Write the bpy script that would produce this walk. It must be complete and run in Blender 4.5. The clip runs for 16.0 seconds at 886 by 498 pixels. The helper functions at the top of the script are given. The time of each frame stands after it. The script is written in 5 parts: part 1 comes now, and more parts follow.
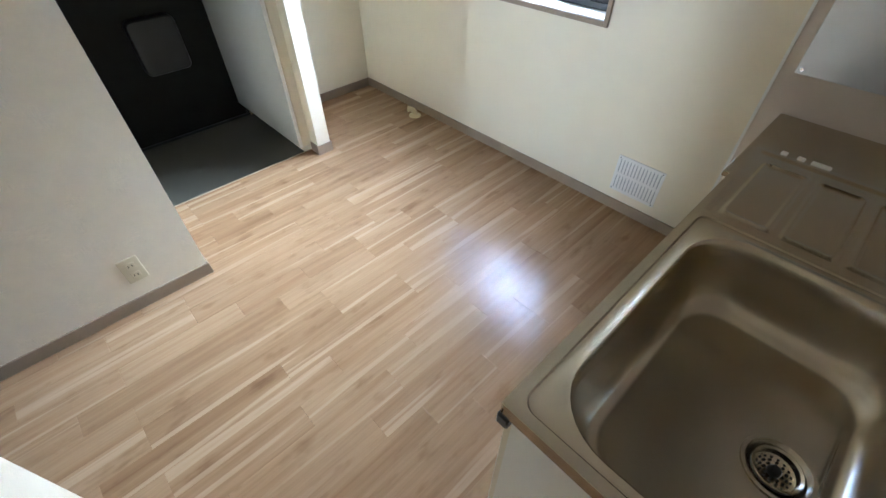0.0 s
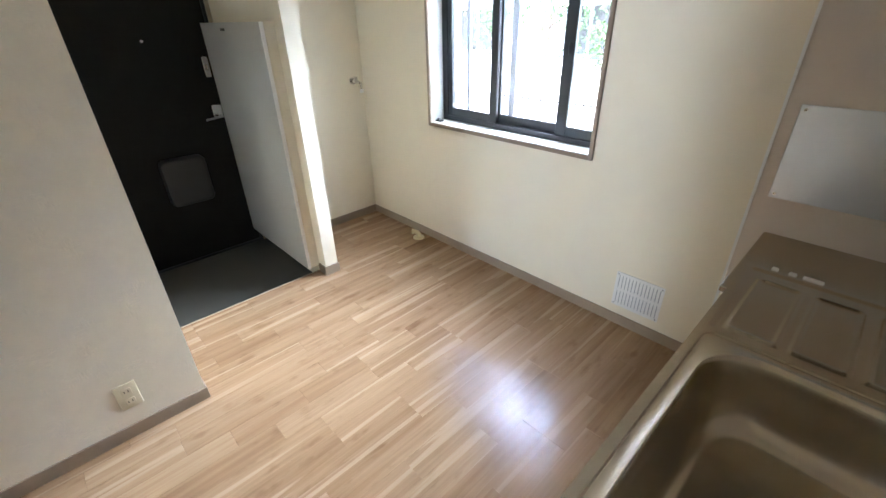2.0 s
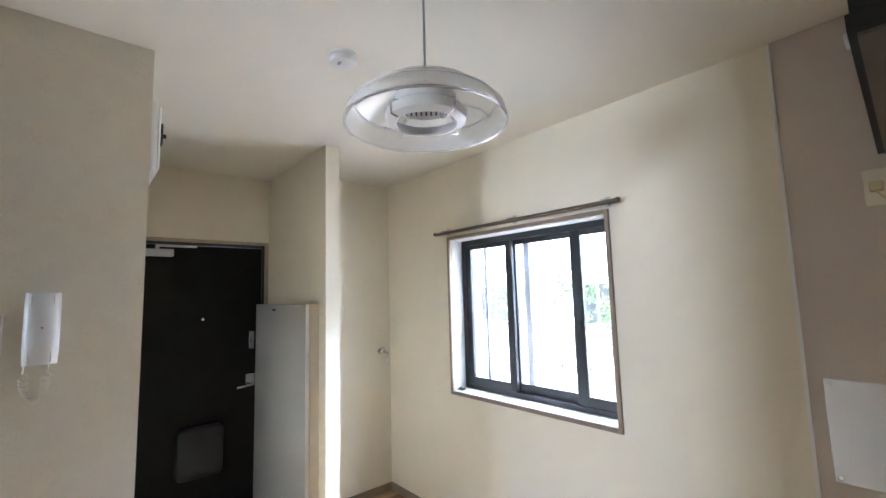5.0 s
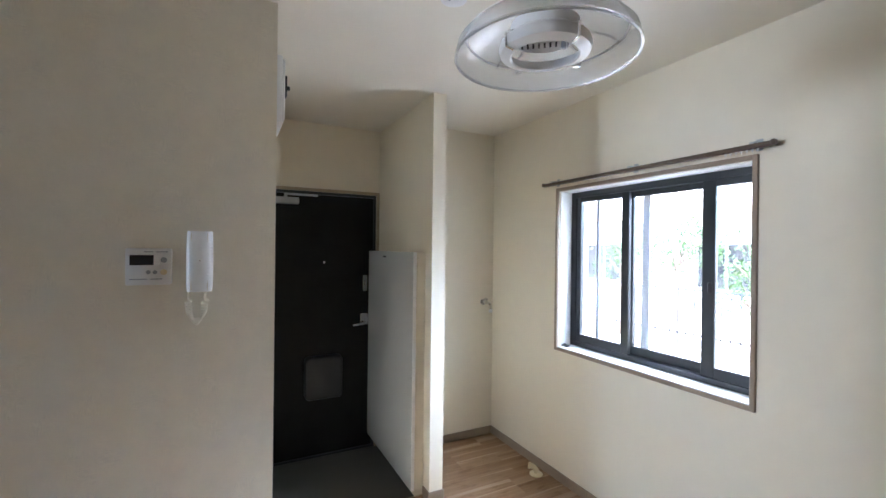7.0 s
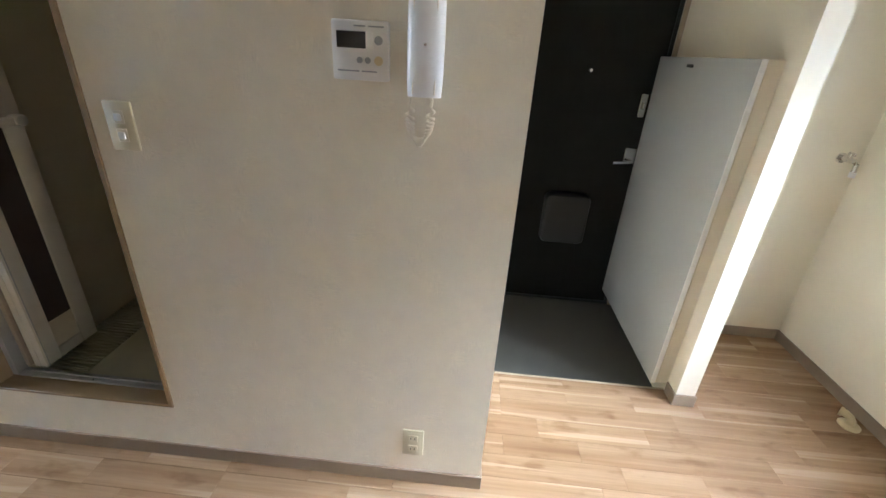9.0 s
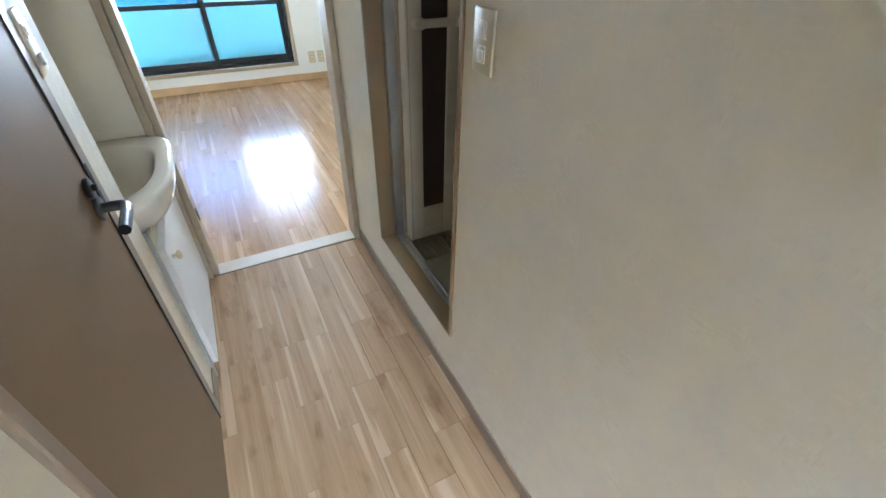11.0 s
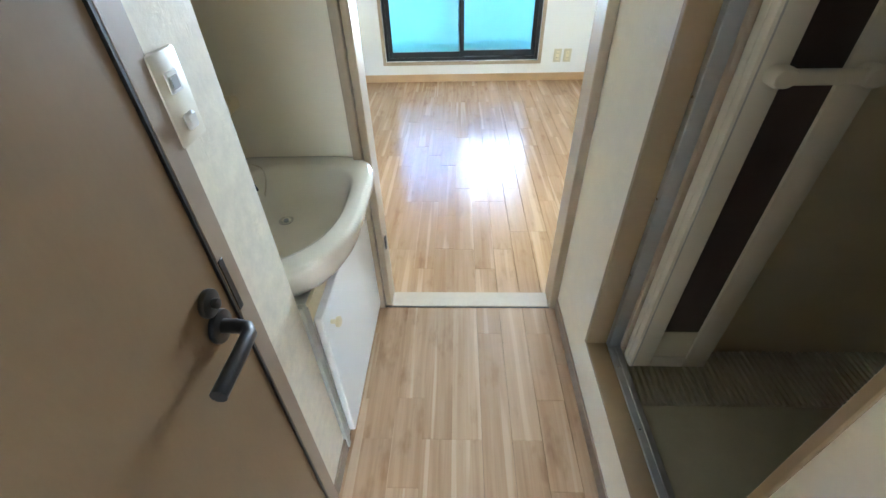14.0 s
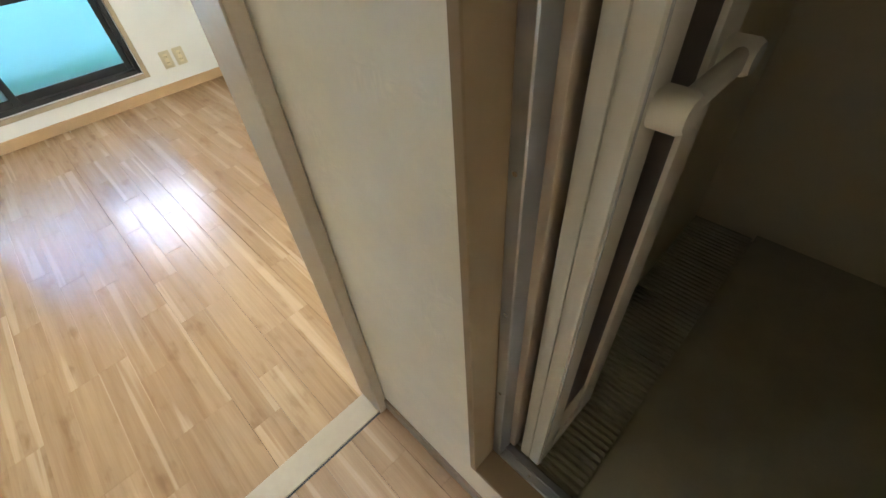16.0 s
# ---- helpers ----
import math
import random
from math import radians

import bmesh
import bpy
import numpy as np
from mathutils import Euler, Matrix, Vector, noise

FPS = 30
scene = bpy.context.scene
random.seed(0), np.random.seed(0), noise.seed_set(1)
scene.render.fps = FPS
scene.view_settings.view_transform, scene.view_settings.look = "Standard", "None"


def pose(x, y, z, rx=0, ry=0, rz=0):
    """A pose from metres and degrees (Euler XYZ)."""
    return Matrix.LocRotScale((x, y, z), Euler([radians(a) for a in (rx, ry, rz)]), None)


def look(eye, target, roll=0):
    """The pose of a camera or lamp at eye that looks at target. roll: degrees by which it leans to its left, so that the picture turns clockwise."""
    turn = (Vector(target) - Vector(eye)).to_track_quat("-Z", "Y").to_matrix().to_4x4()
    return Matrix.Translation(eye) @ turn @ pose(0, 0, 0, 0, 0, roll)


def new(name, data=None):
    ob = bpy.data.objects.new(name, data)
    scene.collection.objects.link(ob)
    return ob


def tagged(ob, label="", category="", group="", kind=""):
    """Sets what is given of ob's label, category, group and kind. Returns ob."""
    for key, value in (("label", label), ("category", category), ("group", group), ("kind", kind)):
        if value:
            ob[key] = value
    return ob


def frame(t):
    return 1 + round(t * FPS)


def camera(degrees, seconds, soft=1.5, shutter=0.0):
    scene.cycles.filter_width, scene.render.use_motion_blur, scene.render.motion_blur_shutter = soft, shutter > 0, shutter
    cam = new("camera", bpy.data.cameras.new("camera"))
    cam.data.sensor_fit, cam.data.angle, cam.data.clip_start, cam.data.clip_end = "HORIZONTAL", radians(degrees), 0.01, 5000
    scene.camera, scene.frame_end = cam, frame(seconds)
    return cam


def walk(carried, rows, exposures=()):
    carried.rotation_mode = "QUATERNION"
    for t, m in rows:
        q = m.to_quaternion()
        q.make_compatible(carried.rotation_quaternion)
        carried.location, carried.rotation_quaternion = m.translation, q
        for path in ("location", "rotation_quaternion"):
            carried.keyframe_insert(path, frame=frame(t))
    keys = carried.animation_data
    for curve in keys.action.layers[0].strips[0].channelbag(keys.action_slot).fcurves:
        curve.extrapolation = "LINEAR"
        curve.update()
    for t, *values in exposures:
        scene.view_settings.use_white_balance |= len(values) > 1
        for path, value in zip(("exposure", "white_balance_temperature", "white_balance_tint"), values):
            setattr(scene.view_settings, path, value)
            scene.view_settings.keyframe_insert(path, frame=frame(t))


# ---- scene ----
cam = camera(92.9, 16.0)
PATH = [
    (0, (0.291, 0.385, 1.423), (-0.749, 1.362, 0.021), -0.4),
    (0.5, (0.291, 0.383, 1.43), (-0.784, 1.391, 0.078), -1.0),
    (1, (0.292, 0.384, 1.435), (-0.836, 1.437, 0.163), -1.3),
    (1.5, (0.296, 0.38, 1.442), (-0.904, 1.503, 0.301), -1.4),
    (2, (0.296, 0.366, 1.446), (-0.983, 1.565, 0.483), -1.3),
    (2.5, (0.306, 0.353, 1.449), (-1.054, 1.626, 0.721), -1.4),
    (3, (0.31, 0.337, 1.457), (-1.104, 1.666, 0.976), -1.4),
    (3.5, (0.324, 0.339, 1.466), (-1.128, 1.698, 1.251), -1.5),
    (4, (0.334, 0.333, 1.468), (-1.123, 1.703, 1.497), -1.4),
    (4.2, (0.336, 0.332, 1.477), (-1.115, 1.703, 1.593), -1.5),
    (6.5, (0.317, 0.365, 1.489), (-1.336, 1.475, 1.679), 0.0),
    (7, (0.286, 0.352, 1.474), (-1.495, 1.261, 1.47), 0.7),
    (7.5, (0.189, 0.337, 1.464), (-1.671, 1.037, 1.241), 1.0),
    (8, (0.006, 0.317, 1.452), (-1.883, 0.787, 0.992), 1.5),
    (8.5, (-0.151, 0.329, 1.435), (-2.022, 0.518, 0.755), 2.2),
    (9, (-0.374, 0.383, 1.415), (-2.18, 0.287, 0.56), 3.6),
    (9.5, (-0.597, 0.384, 1.374), (-2.265, -0.074, 0.371), 4.6),
    (10, (-0.758, 0.313, 1.37), (-2.197, -0.507, 0.248), 4.1),
    (12.3, (-0.92, 0.242, 1.385), (-0.989, -1.35, 0.177), 0.3),
    (12.5, (-0.915, 0.204, 1.378), (-0.966, -1.381, 0.16), 0.4),
    (13, (-0.954, 0.052, 1.378), (-0.933, -1.539, 0.166), -0.6),
    (13.5, (-0.99, -0.11, 1.376), (-0.933, -1.684, 0.144), -1.1),
    (14, (-0.967, -0.323, 1.371), (-0.89, -1.877, 0.114), -1.8),
    (14.5, (-0.934, -0.506, 1.364), (-0.903, -2.022, 0.059), -2.1),
    (15, (-1.012, -0.696, 1.351), (-1.211, -2.157, 0.0), -3.1),
    (15.5, (-1.061, -0.871, 1.334), (-1.618, -2.204, -0.049), -4.2),
    (16, (-1.146, -0.994, 1.318), (-2.085, -2.05, -0.098), -5.2),
]
EXPOSURES = [(0.0, 5.0, 5400, 8), (2.5, 5.05, 5700, 13), (4.2, 5.0, 5600, 15), (6.3, 4.95, 5550, 15), (7.5, 4.7, 5450, 14), (8.2, 4.85, 5650, 12), (9.0, 5.25, 5750, 12), (10.2, 5.55, 5350, 9), (12.5, 5.2, 5550, 7), (13.8, 5.65, 5400, 6), (14.5, 5.77, 5400, 6), (15.0, 5.68, 5500, 7), (16.0, 5.5, 6200, 9)]
walk(cam, [(t, look(eye, target, roll)) for t, eye, target, roll in PATH], EXPOSURES)

# ---- world, sun and exposure ----
world = bpy.data.worlds.new("sky")
scene.world = world
world.use_nodes = True
wn = world.node_tree
sky = wn.nodes.new("ShaderNodeTexSky")
sky.sky_type, sky.sun_disc = "NISHITA", False
sky.sun_elevation, sky.sun_rotation = radians(58), radians(150)
bg = wn.nodes["Background"]
bg.inputs["Strength"].default_value = 0.125
wn.links.new(sky.outputs["Color"], bg.inputs["Color"])
sun = new("sun", bpy.data.lights.new("sun", "SUN"))
sun.data.energy, sun.data.angle, sun.data.color = 2.2, radians(0.6), (1.0, 0.95, 0.87)
sun.matrix_world = look((3.0, -5.2, 9.6), (0, 0, 0))


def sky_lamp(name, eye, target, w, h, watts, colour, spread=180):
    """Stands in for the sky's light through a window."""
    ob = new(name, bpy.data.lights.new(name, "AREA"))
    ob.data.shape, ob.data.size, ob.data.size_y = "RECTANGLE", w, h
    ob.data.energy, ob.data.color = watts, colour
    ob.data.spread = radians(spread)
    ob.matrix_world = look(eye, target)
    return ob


sky_lamp("sky_light_kitchen", (-1.2, 3.35, 2.75), (-1.0, 1.2, 0.9), 2.0, 1.1, 7, (0.80, 0.86, 1.0))
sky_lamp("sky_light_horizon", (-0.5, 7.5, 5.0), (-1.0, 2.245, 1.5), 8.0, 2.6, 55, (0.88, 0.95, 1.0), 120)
sky_lamp("sky_light_room", (-1.36, -4.80, 1.25), (-1.22, -1.0, 2.3), 0.70, 1.35, 1.6, (0.88, 0.94, 1.0), 95)


# ---- materials ----
def ramp(nt, fac, stops):
    r = nt.nodes.new("ShaderNodeValToRGB")
    while len(r.color_ramp.elements) < len(stops):
        r.color_ramp.elements.new(0.5)
    for e, (p, c) in zip(r.color_ramp.elements, stops):
        e.position, e.color = p, (*c, 1)
    nt.links.new(fac, r.inputs["Fac"])
    return r.outputs["Color"]


def noise_tex(nt, vec, scale, detail=4.0, rough=0.55, stretch=None):
    if stretch:
        m = nt.nodes.new("ShaderNodeMapping")
        m.inputs["Scale"].default_value = stretch
        nt.links.new(vec, m.inputs["Vector"])
        vec = m.outputs["Vector"]
    n = nt.nodes.new("ShaderNodeTexNoise")
    n.inputs["Scale"].default_value, n.inputs["Detail"].default_value, n.inputs["Roughness"].default_value = scale, detail, rough
    nt.links.new(vec, n.inputs["Vector"])
    return n.outputs["Fac"]


def mixc(nt, a, b, fac, mode="MIX"):
    m = nt.nodes.new("ShaderNodeMix")
    m.data_type, m.blend_type = "RGBA", mode
    for sock, v in ((m.inputs[0], fac), (m.inputs[6], a), (m.inputs[7], b)):
        if isinstance(v, (int, float)):
            sock.default_value = v
        elif isinstance(v, tuple):
            sock.default_value = (*v, 1)
        else:
            nt.links.new(v, sock)
    return m.outputs[2]


def mat(name, col, rough=0.6, metal=0.0, var=0.06, scale=6.0, fine=120.0, bump=0.15, stretch=None, coat=0.0, spec=0.5, dist=0.001, rvar=0.1):
    """Painted, plastic, metal or paper surface: two scales of tone, fine relief, uneven gloss."""
    m = bpy.data.materials.new(name)
    m.use_nodes = True
    nt = m.node_tree
    b = nt.nodes["Principled BSDF"]
    tc = nt.nodes.new("ShaderNodeTexCoord")
    v = tc.outputs["Object"]
    big = noise_tex(nt, v, scale, 4, 0.6, stretch)
    small = noise_tex(nt, v, fine, 3, 0.6, stretch)
    lo = tuple(max(0, c * (1 - var)) for c in col)
    hi = tuple(min(1, c * (1 + var)) for c in col)
    c1 = ramp(nt, big, [(0.3, lo), (0.7, hi)])
    c2 = ramp(nt, small, [(0.3, (1 - var * 0.6,) * 3), (0.7, (1, 1, 1))])
    nt.links.new(mixc(nt, c1, c2, 1.0, "MULTIPLY"), b.inputs["Base Color"])
    rr = ramp(nt, big, [(0.3, (max(0.02, rough - rvar * rough),) * 3), (0.7, (min(1, rough + rvar * rough),) * 3)])
    nt.links.new(rr, b.inputs["Roughness"])
    b.inputs["Metallic"].default_value = metal
    b.inputs["Coat Weight"].default_value = coat
    b.inputs["Specular IOR Level"].default_value = spec
    if bump:
        bp = nt.nodes.new("ShaderNodeBump")
        bp.inputs["Strength"].default_value, bp.inputs["Distance"].default_value = bump, dist
        nt.links.new(small, bp.inputs["Height"])
        nt.links.new(bp.outputs["Normal"], b.inputs["Normal"])
    return m


def wood_floor(name, gloss, tint):
    """Pale walnut-toned printed boards; each piece has its own tone and grain."""
    m = bpy.data.materials.new(name)
    m.use_nodes = True
    nt = m.node_tree
    b = nt.nodes["Principled BSDF"]
    tc = nt.nodes.new("ShaderNodeTexCoord")
    info = nt.nodes.new("ShaderNodeObjectInfo")
    add = nt.nodes.new("ShaderNodeVectorMath")
    add.operation = "MULTIPLY_ADD"
    comb = nt.nodes.new("ShaderNodeCombineXYZ")
    for i in range(3):
        nt.links.new(info.outputs["Random"], comb.inputs[i])
    add.inputs[1].default_value = (37.0, 53.0, 11.0)
    nt.links.new(comb.outputs["Vector"], add.inputs[0])
    nt.links.new(tc.outputs["Object"], add.inputs[2])
    v = add.outputs["Vector"]
    tone = ramp(nt, info.outputs["Random"], [(0.0, (0.285, 0.184, 0.099)), (0.2, (0.352, 0.237, 0.132)), (0.4, (0.310, 0.202, 0.111)),
                                             (0.6, (0.378, 0.261, 0.149)), (0.8, (0.325, 0.216, 0.120)), (1.0, (0.360, 0.243, 0.136))])
    bands = noise_tex(nt, v, 1.0, 2, 0.5, (19.0, 0.55, 1.0))
    fibres = noise_tex(nt, v, 1.0, 4, 0.65, (170.0, 4.0, 1.0))
    flame = noise_tex(nt, v, 1.0, 3, 0.6, (42.0, 2.0, 1.0))
    smudge = noise_tex(nt, v, 1.0, 3, 0.55, (16.0, 6.0, 1.0))
    c = mixc(nt, tone, ramp(nt, bands, [(0.30, (0.80, 0.74, 0.69)), (0.44, (0.98, 0.97, 0.96)), (0.56, (1.03, 1.03, 1.03))]), 0.8, "MULTIPLY")
    c = mixc(nt, c, ramp(nt, flame, [(0.3, (0.82, 0.78, 0.74)), (0.6, (1.04, 1.04, 1.04))]), 0.8, "MULTIPLY")
    c = mixc(nt, c, ramp(nt, smudge, [(0.28, (0.70, 0.64, 0.58)), (0.42, (1, 1, 1)), (0.75, (1.06, 1.05, 1.04))]), 0.8, "MULTIPLY")
    c = mixc(nt, c, (0.50, 0.37, 0.235), ramp(nt, bands, [(0.59, (0, 0, 0)), (0.625, (0.55, 0.55, 0.55)), (0.70, (0.65, 0.65, 0.65)), (0.74, (0.1, 0.1, 0.1))]))
    c = mixc(nt, c, ramp(nt, fibres, [(0.3, (0.86, 0.84, 0.82)), (0.6, (1.02, 1.02, 1.02))]), 0.6, "MULTIPLY")
    c = mixc(nt, c, tint, 1.0, "MULTIPLY")
    nt.links.new(c, b.inputs["Base Color"])
    smear = noise_tex(nt, tc.outputs["Object"], 5.0, 4, 0.6)
    nt.links.new(ramp(nt, smear, [(0.3, (0.17,) * 3), (0.7, (0.23,) * 3)]), b.inputs["Roughness"])
    b.inputs["Specular IOR Level"].default_value = gloss
    bp = nt.nodes.new("ShaderNodeBump")
    bp.inputs["Strength"].default_value, bp.inputs["Distance"].default_value = 0.12, 0.0006
    nt.links.new(fibres, bp.inputs["Height"])
    nt.links.new(bp.outputs["Normal"], b.inputs["Normal"])
    return m


def glass(name, col=(1, 1, 1), rough=0.0, ior=1.45):
    m = bpy.data.materials.new(name)
    m.use_nodes = True
    b = m.node_tree.nodes["Principled BSDF"]
    b.inputs["Base Color"].default_value = (*col, 1)
    b.inputs["Transmission Weight"].default_value = 1
    b.inputs["Roughness"].default_value = rough
    b.inputs["IOR"].default_value = ior
    return m


def trowelled(m, strength, tone):
    """Patches of short trowel marks pressed into a wallpaper."""
    nt = m.node_tree
    b = nt.nodes["Principled BSDF"]
    tc = nt.nodes.new("ShaderNodeTexCoord")
    v = tc.outputs["Object"]
    patch = ramp(nt, noise_tex(nt, v, 11.0, 3, 0.6), [(0.52, (0, 0, 0)), (0.64, (1, 1, 1))])
    marks = mixc(nt, noise_tex(nt, v, 1.0, 3, 0.6, (60, 60, 220)), noise_tex(nt, v, 1.0, 3, 0.6, (220, 220, 50)), ramp(nt, noise_tex(nt, v, 14.0, 1), [(0.48, (0, 0, 0)), (0.52, (1, 1, 1))]))
    h = mixc(nt, (0.5, 0.5, 0.5), marks, patch)
    bp = nt.nodes.new("ShaderNodeBump")
    bp.inputs["Strength"].default_value, bp.inputs["Distance"].default_value = strength, 0.003
    nt.links.new(h, bp.inputs["Height"])
    old = b.inputs["Normal"].links[0].from_socket
    nt.links.new(old, bp.inputs["Normal"])
    nt.links.new(bp.outputs["Normal"], b.inputs["Normal"])
    c = b.inputs["Base Color"].links[0].from_socket
    nt.links.new(mixc(nt, c, ramp(nt, h, [(0.35, (1 - tone,) * 3), (0.65, (1, 1, 1))]), 1.0, "MULTIPLY"), b.inputs["Base Color"])
    return m


WALL = mat("cream_wallpaper", (0.80, 0.73, 0.575), 0.75, var=0.012, scale=9, fine=260, bump=0.3, dist=0.0012)
ROOMW = mat("white_wallpaper", (0.80, 0.79, 0.75), 0.75, var=0.012, scale=9, fine=260, bump=0.3, dist=0.0012)
PLASTER = mat("embossed_wallpaper", (0.80, 0.73, 0.58), 0.7, var=0.08, scale=30, fine=90, bump=0.35, dist=0.0015)
trowelled(PLASTER, 0.45, 0.08)
HALLP = mat("hall_wallpaper", (0.82, 0.75, 0.60), 0.72, var=0.03, scale=16, fine=140, bump=0.2)
trowelled(HALLP, 0.5, 0.09)
CEIL = mat("ceiling_paper", (0.83, 0.78, 0.66), 0.8, var=0.02, scale=2, fine=300, bump=0.25)
KPANEL = mat("kitchen_panel", (0.60, 0.52, 0.44), 0.45, var=0.03, scale=3, fine=200, bump=0.05)
TRIM = mat("taupe_trim", (0.30, 0.225, 0.155), 0.5, var=0.08, scale=5, fine=90, bump=0.1, stretch=(1, 1, 1))
CASING = mat("pale_wood_casing", (0.42, 0.33, 0.215), 0.45, var=0.08, scale=4, fine=60, bump=0.1)
ROOMTRIM = mat("honey_trim", (0.55, 0.36, 0.19), 0.45, var=0.08, scale=5, fine=90, bump=0.1)
FLOOR = wood_floor("plank_wood", 0.32, (1.0, 0.97, 0.98))
FLOOR_ROOM = wood_floor("room_plank_wood", 0.12, (1.08, 1.02, 0.96))
SUB = mat("plank_joint", (0.22, 0.15, 0.095), 0.8)
VINYL = mat("genkan_vinyl", (0.08, 0.076, 0.062), 0.6, var=0.12, scale=9, fine=160, bump=0.3)
DOORBLK = mat("dark_steel_door", (0.013, 0.0125, 0.011), 0.5, var=0.15, scale=8, fine=300, bump=0.1, spec=0.12)
LETTER = mat("letter_box_plastic", (0.018, 0.018, 0.017), 0.5, var=0.1, scale=8, fine=200, bump=0.05)
RAILM = mat("bronze_rail", (0.13, 0.095, 0.065), 0.35, 0.4, var=0.08, bump=0.02)
BLACK = mat("black_aluminium", (0.018, 0.020, 0.022), 0.38, var=0.1, scale=10, fine=200, bump=0.05)
BLKPL = mat("black_plastic", (0.014, 0.014, 0.014), 0.35, var=0.1)
STEEL = mat("brushed_steel", (0.55, 0.49, 0.39), 0.25, 1.0, var=0.02, scale=5, fine=60, bump=0, rvar=0.06)
STEELD = mat("aged_steel_panel", (0.64, 0.66, 0.68), 0.33, 1.0, var=0.02, scale=3, fine=60, bump=0, rvar=0.06)
CHROME = mat("chrome", (0.75, 0.75, 0.74), 0.14, 1.0, var=0.03, bump=0)
ALU = mat("grey_aluminium", (0.48, 0.48, 0.47), 0.38, 0.9, var=0.06, scale=8, fine=90, bump=0.05)
WHITEM = mat("white_melamine", (0.78, 0.77, 0.72), 0.35, var=0.02, scale=3, fine=200, bump=0.03)
GREYM = mat("grey_white_melamine", (0.47, 0.47, 0.44), 0.38, var=0.025, scale=3, fine=200, bump=0.04)
CREAMP = mat("cream_plastic", (0.74, 0.68, 0.54), 0.4, var=0.03, bump=0.03)
WHITEP = mat("white_plastic", (0.80, 0.79, 0.76), 0.32, var=0.02, bump=0.02)
GREYP = mat("grey_plastic", (0.30, 0.31, 0.32), 0.45, var=0.05)
YELLP = mat("yellowed_plastic", (0.74, 0.65, 0.42), 0.42, var=0.04, scale=5, bump=0.04)
CERAM = mat("glazed_ceramic", (0.80, 0.76, 0.64), 0.10, var=0.015, scale=4, bump=0, coat=0.4)
BROWN = mat("brown_door_laminate", (0.225, 0.152, 0.082), 0.55, spec=0.16, var=0.05, scale=3, fine=160, bump=0.12, stretch=(1, 1, 0.3))
BATHP = mat("bath_panel", (0.76, 0.68, 0.50), 0.4, var=0.04, scale=4, bump=0.05)
BATHF = mat("bath_floor", (0.50, 0.47, 0.34), 0.55, var=0.08, scale=10, fine=150, bump=0.3)
SMOKE = mat("smoked_panel", (0.075, 0.055, 0.05), 0.35, var=0.1, scale=6, fine=200, bump=0.2)
SCREEN = mat("lcd", (0.015, 0.015, 0.02), 0.15, var=0.02, bump=0)
CLEAR = glass("clear_glass")
ACRYL = glass("clear_acrylic", (0.95, 0.96, 0.95), 0.12, 1.3)
ACRYL.node_tree.nodes["Principled BSDF"].inputs["Transmission Weight"].default_value = 0.78
FROST = glass("frosted_glass", (0.47, 0.51, 0.54), 0.3, 1.3)
# added tint for an unseen pane: dims and blues its reflection on the room floor
TINTED = glass("reflection_tint_glass", (0.22, 0.36, 0.52), 0.12, 1.3)
TEAL = mat("teal_balcony_sheet", (0.10, 0.24, 0.27), 0.5, var=0.12, scale=2.0, fine=40, bump=0.1)
TEAL.node_tree.nodes["Principled BSDF"].inputs["Transmission Weight"].default_value = 0.5
TEAL.node_tree.nodes["Principled BSDF"].inputs["IOR"].default_value = 1.1
BALC = mat("balcony_sheet", (0.06, 0.19, 0.14), 0.7, var=0.1, scale=4, fine=60, bump=0.2)
CONC = mat("concrete", (0.42, 0.41, 0.38), 0.85, var=0.12, scale=3, fine=60, bump=0.5)
ASPH = mat("yard_ground", (0.46, 0.44, 0.40), 0.9, var=0.2, scale=1.5, fine=40, bump=0.6)
HOUSEW = mat("house_siding", (0.50, 0.47, 0.41), 0.7, var=0.05, scale=2, fine=30, bump=0.3)
ROOF = mat("roof_tile", (0.14, 0.13, 0.13), 0.7, var=0.15, scale=6, fine=40)
LEAF = mat("leaf", (0.045, 0.09, 0.022), 0.55, var=0.35, scale=3, fine=30, bump=0.1)
BARK = mat("bark", (0.12, 0.085, 0.06), 0.85, var=0.25, scale=12, fine=60, bump=0.6)
BATHD = mat("bath_door_plastic", (0.77, 0.735, 0.63), 0.38, var=0.02, bump=0.02)
LINING = mat("taupe_lining", (0.25, 0.165, 0.078), 0.45, var=0.06, scale=5, fine=90, bump=0.08)
SWITCHP = mat("aged_switch_plastic", (0.62, 0.555, 0.38), 0.42, var=0.03, bump=0.03)
HOODU = mat("hood_filter", (0.16, 0.135, 0.11), 0.5, var=0.1, scale=8, bump=0.1)
# darker than BATHD, which colours the other leaf of the folding door
STILE = mat("beige_door_plastic", (0.46, 0.37, 0.27), 0.4, var=0.03, bump=0.02)
EDGE = mat("grey_edge_strip", (0.36, 0.35, 0.30), 0.4, var=0.05, bump=0.04)
PEACH = mat("warm_plug", (0.66, 0.55, 0.32), 0.45, var=0.03)


# ---- building helpers ----
BASE = {}


def boxes(*specs, bevel=0.0, seg=1):
    """One bmesh of boxes (x0, x1, y0, y1, z0, z1)."""
    bm = bmesh.new()
    for x0, x1, y0, y1, z0, z1 in specs:
        m = Matrix.Translation(((x0 + x1) / 2, (y0 + y1) / 2, (z0 + z1) / 2)) @ Matrix.Diagonal((abs(x1 - x0), abs(y1 - y0), abs(z1 - z0), 1))
        bmesh.ops.create_cube(bm, size=1, matrix=m)
    if bevel:
        bmesh.ops.bevel(bm, geom=bm.edges[:], offset=bevel, segments=seg, affect="EDGES", profile=0.5)
    return bm


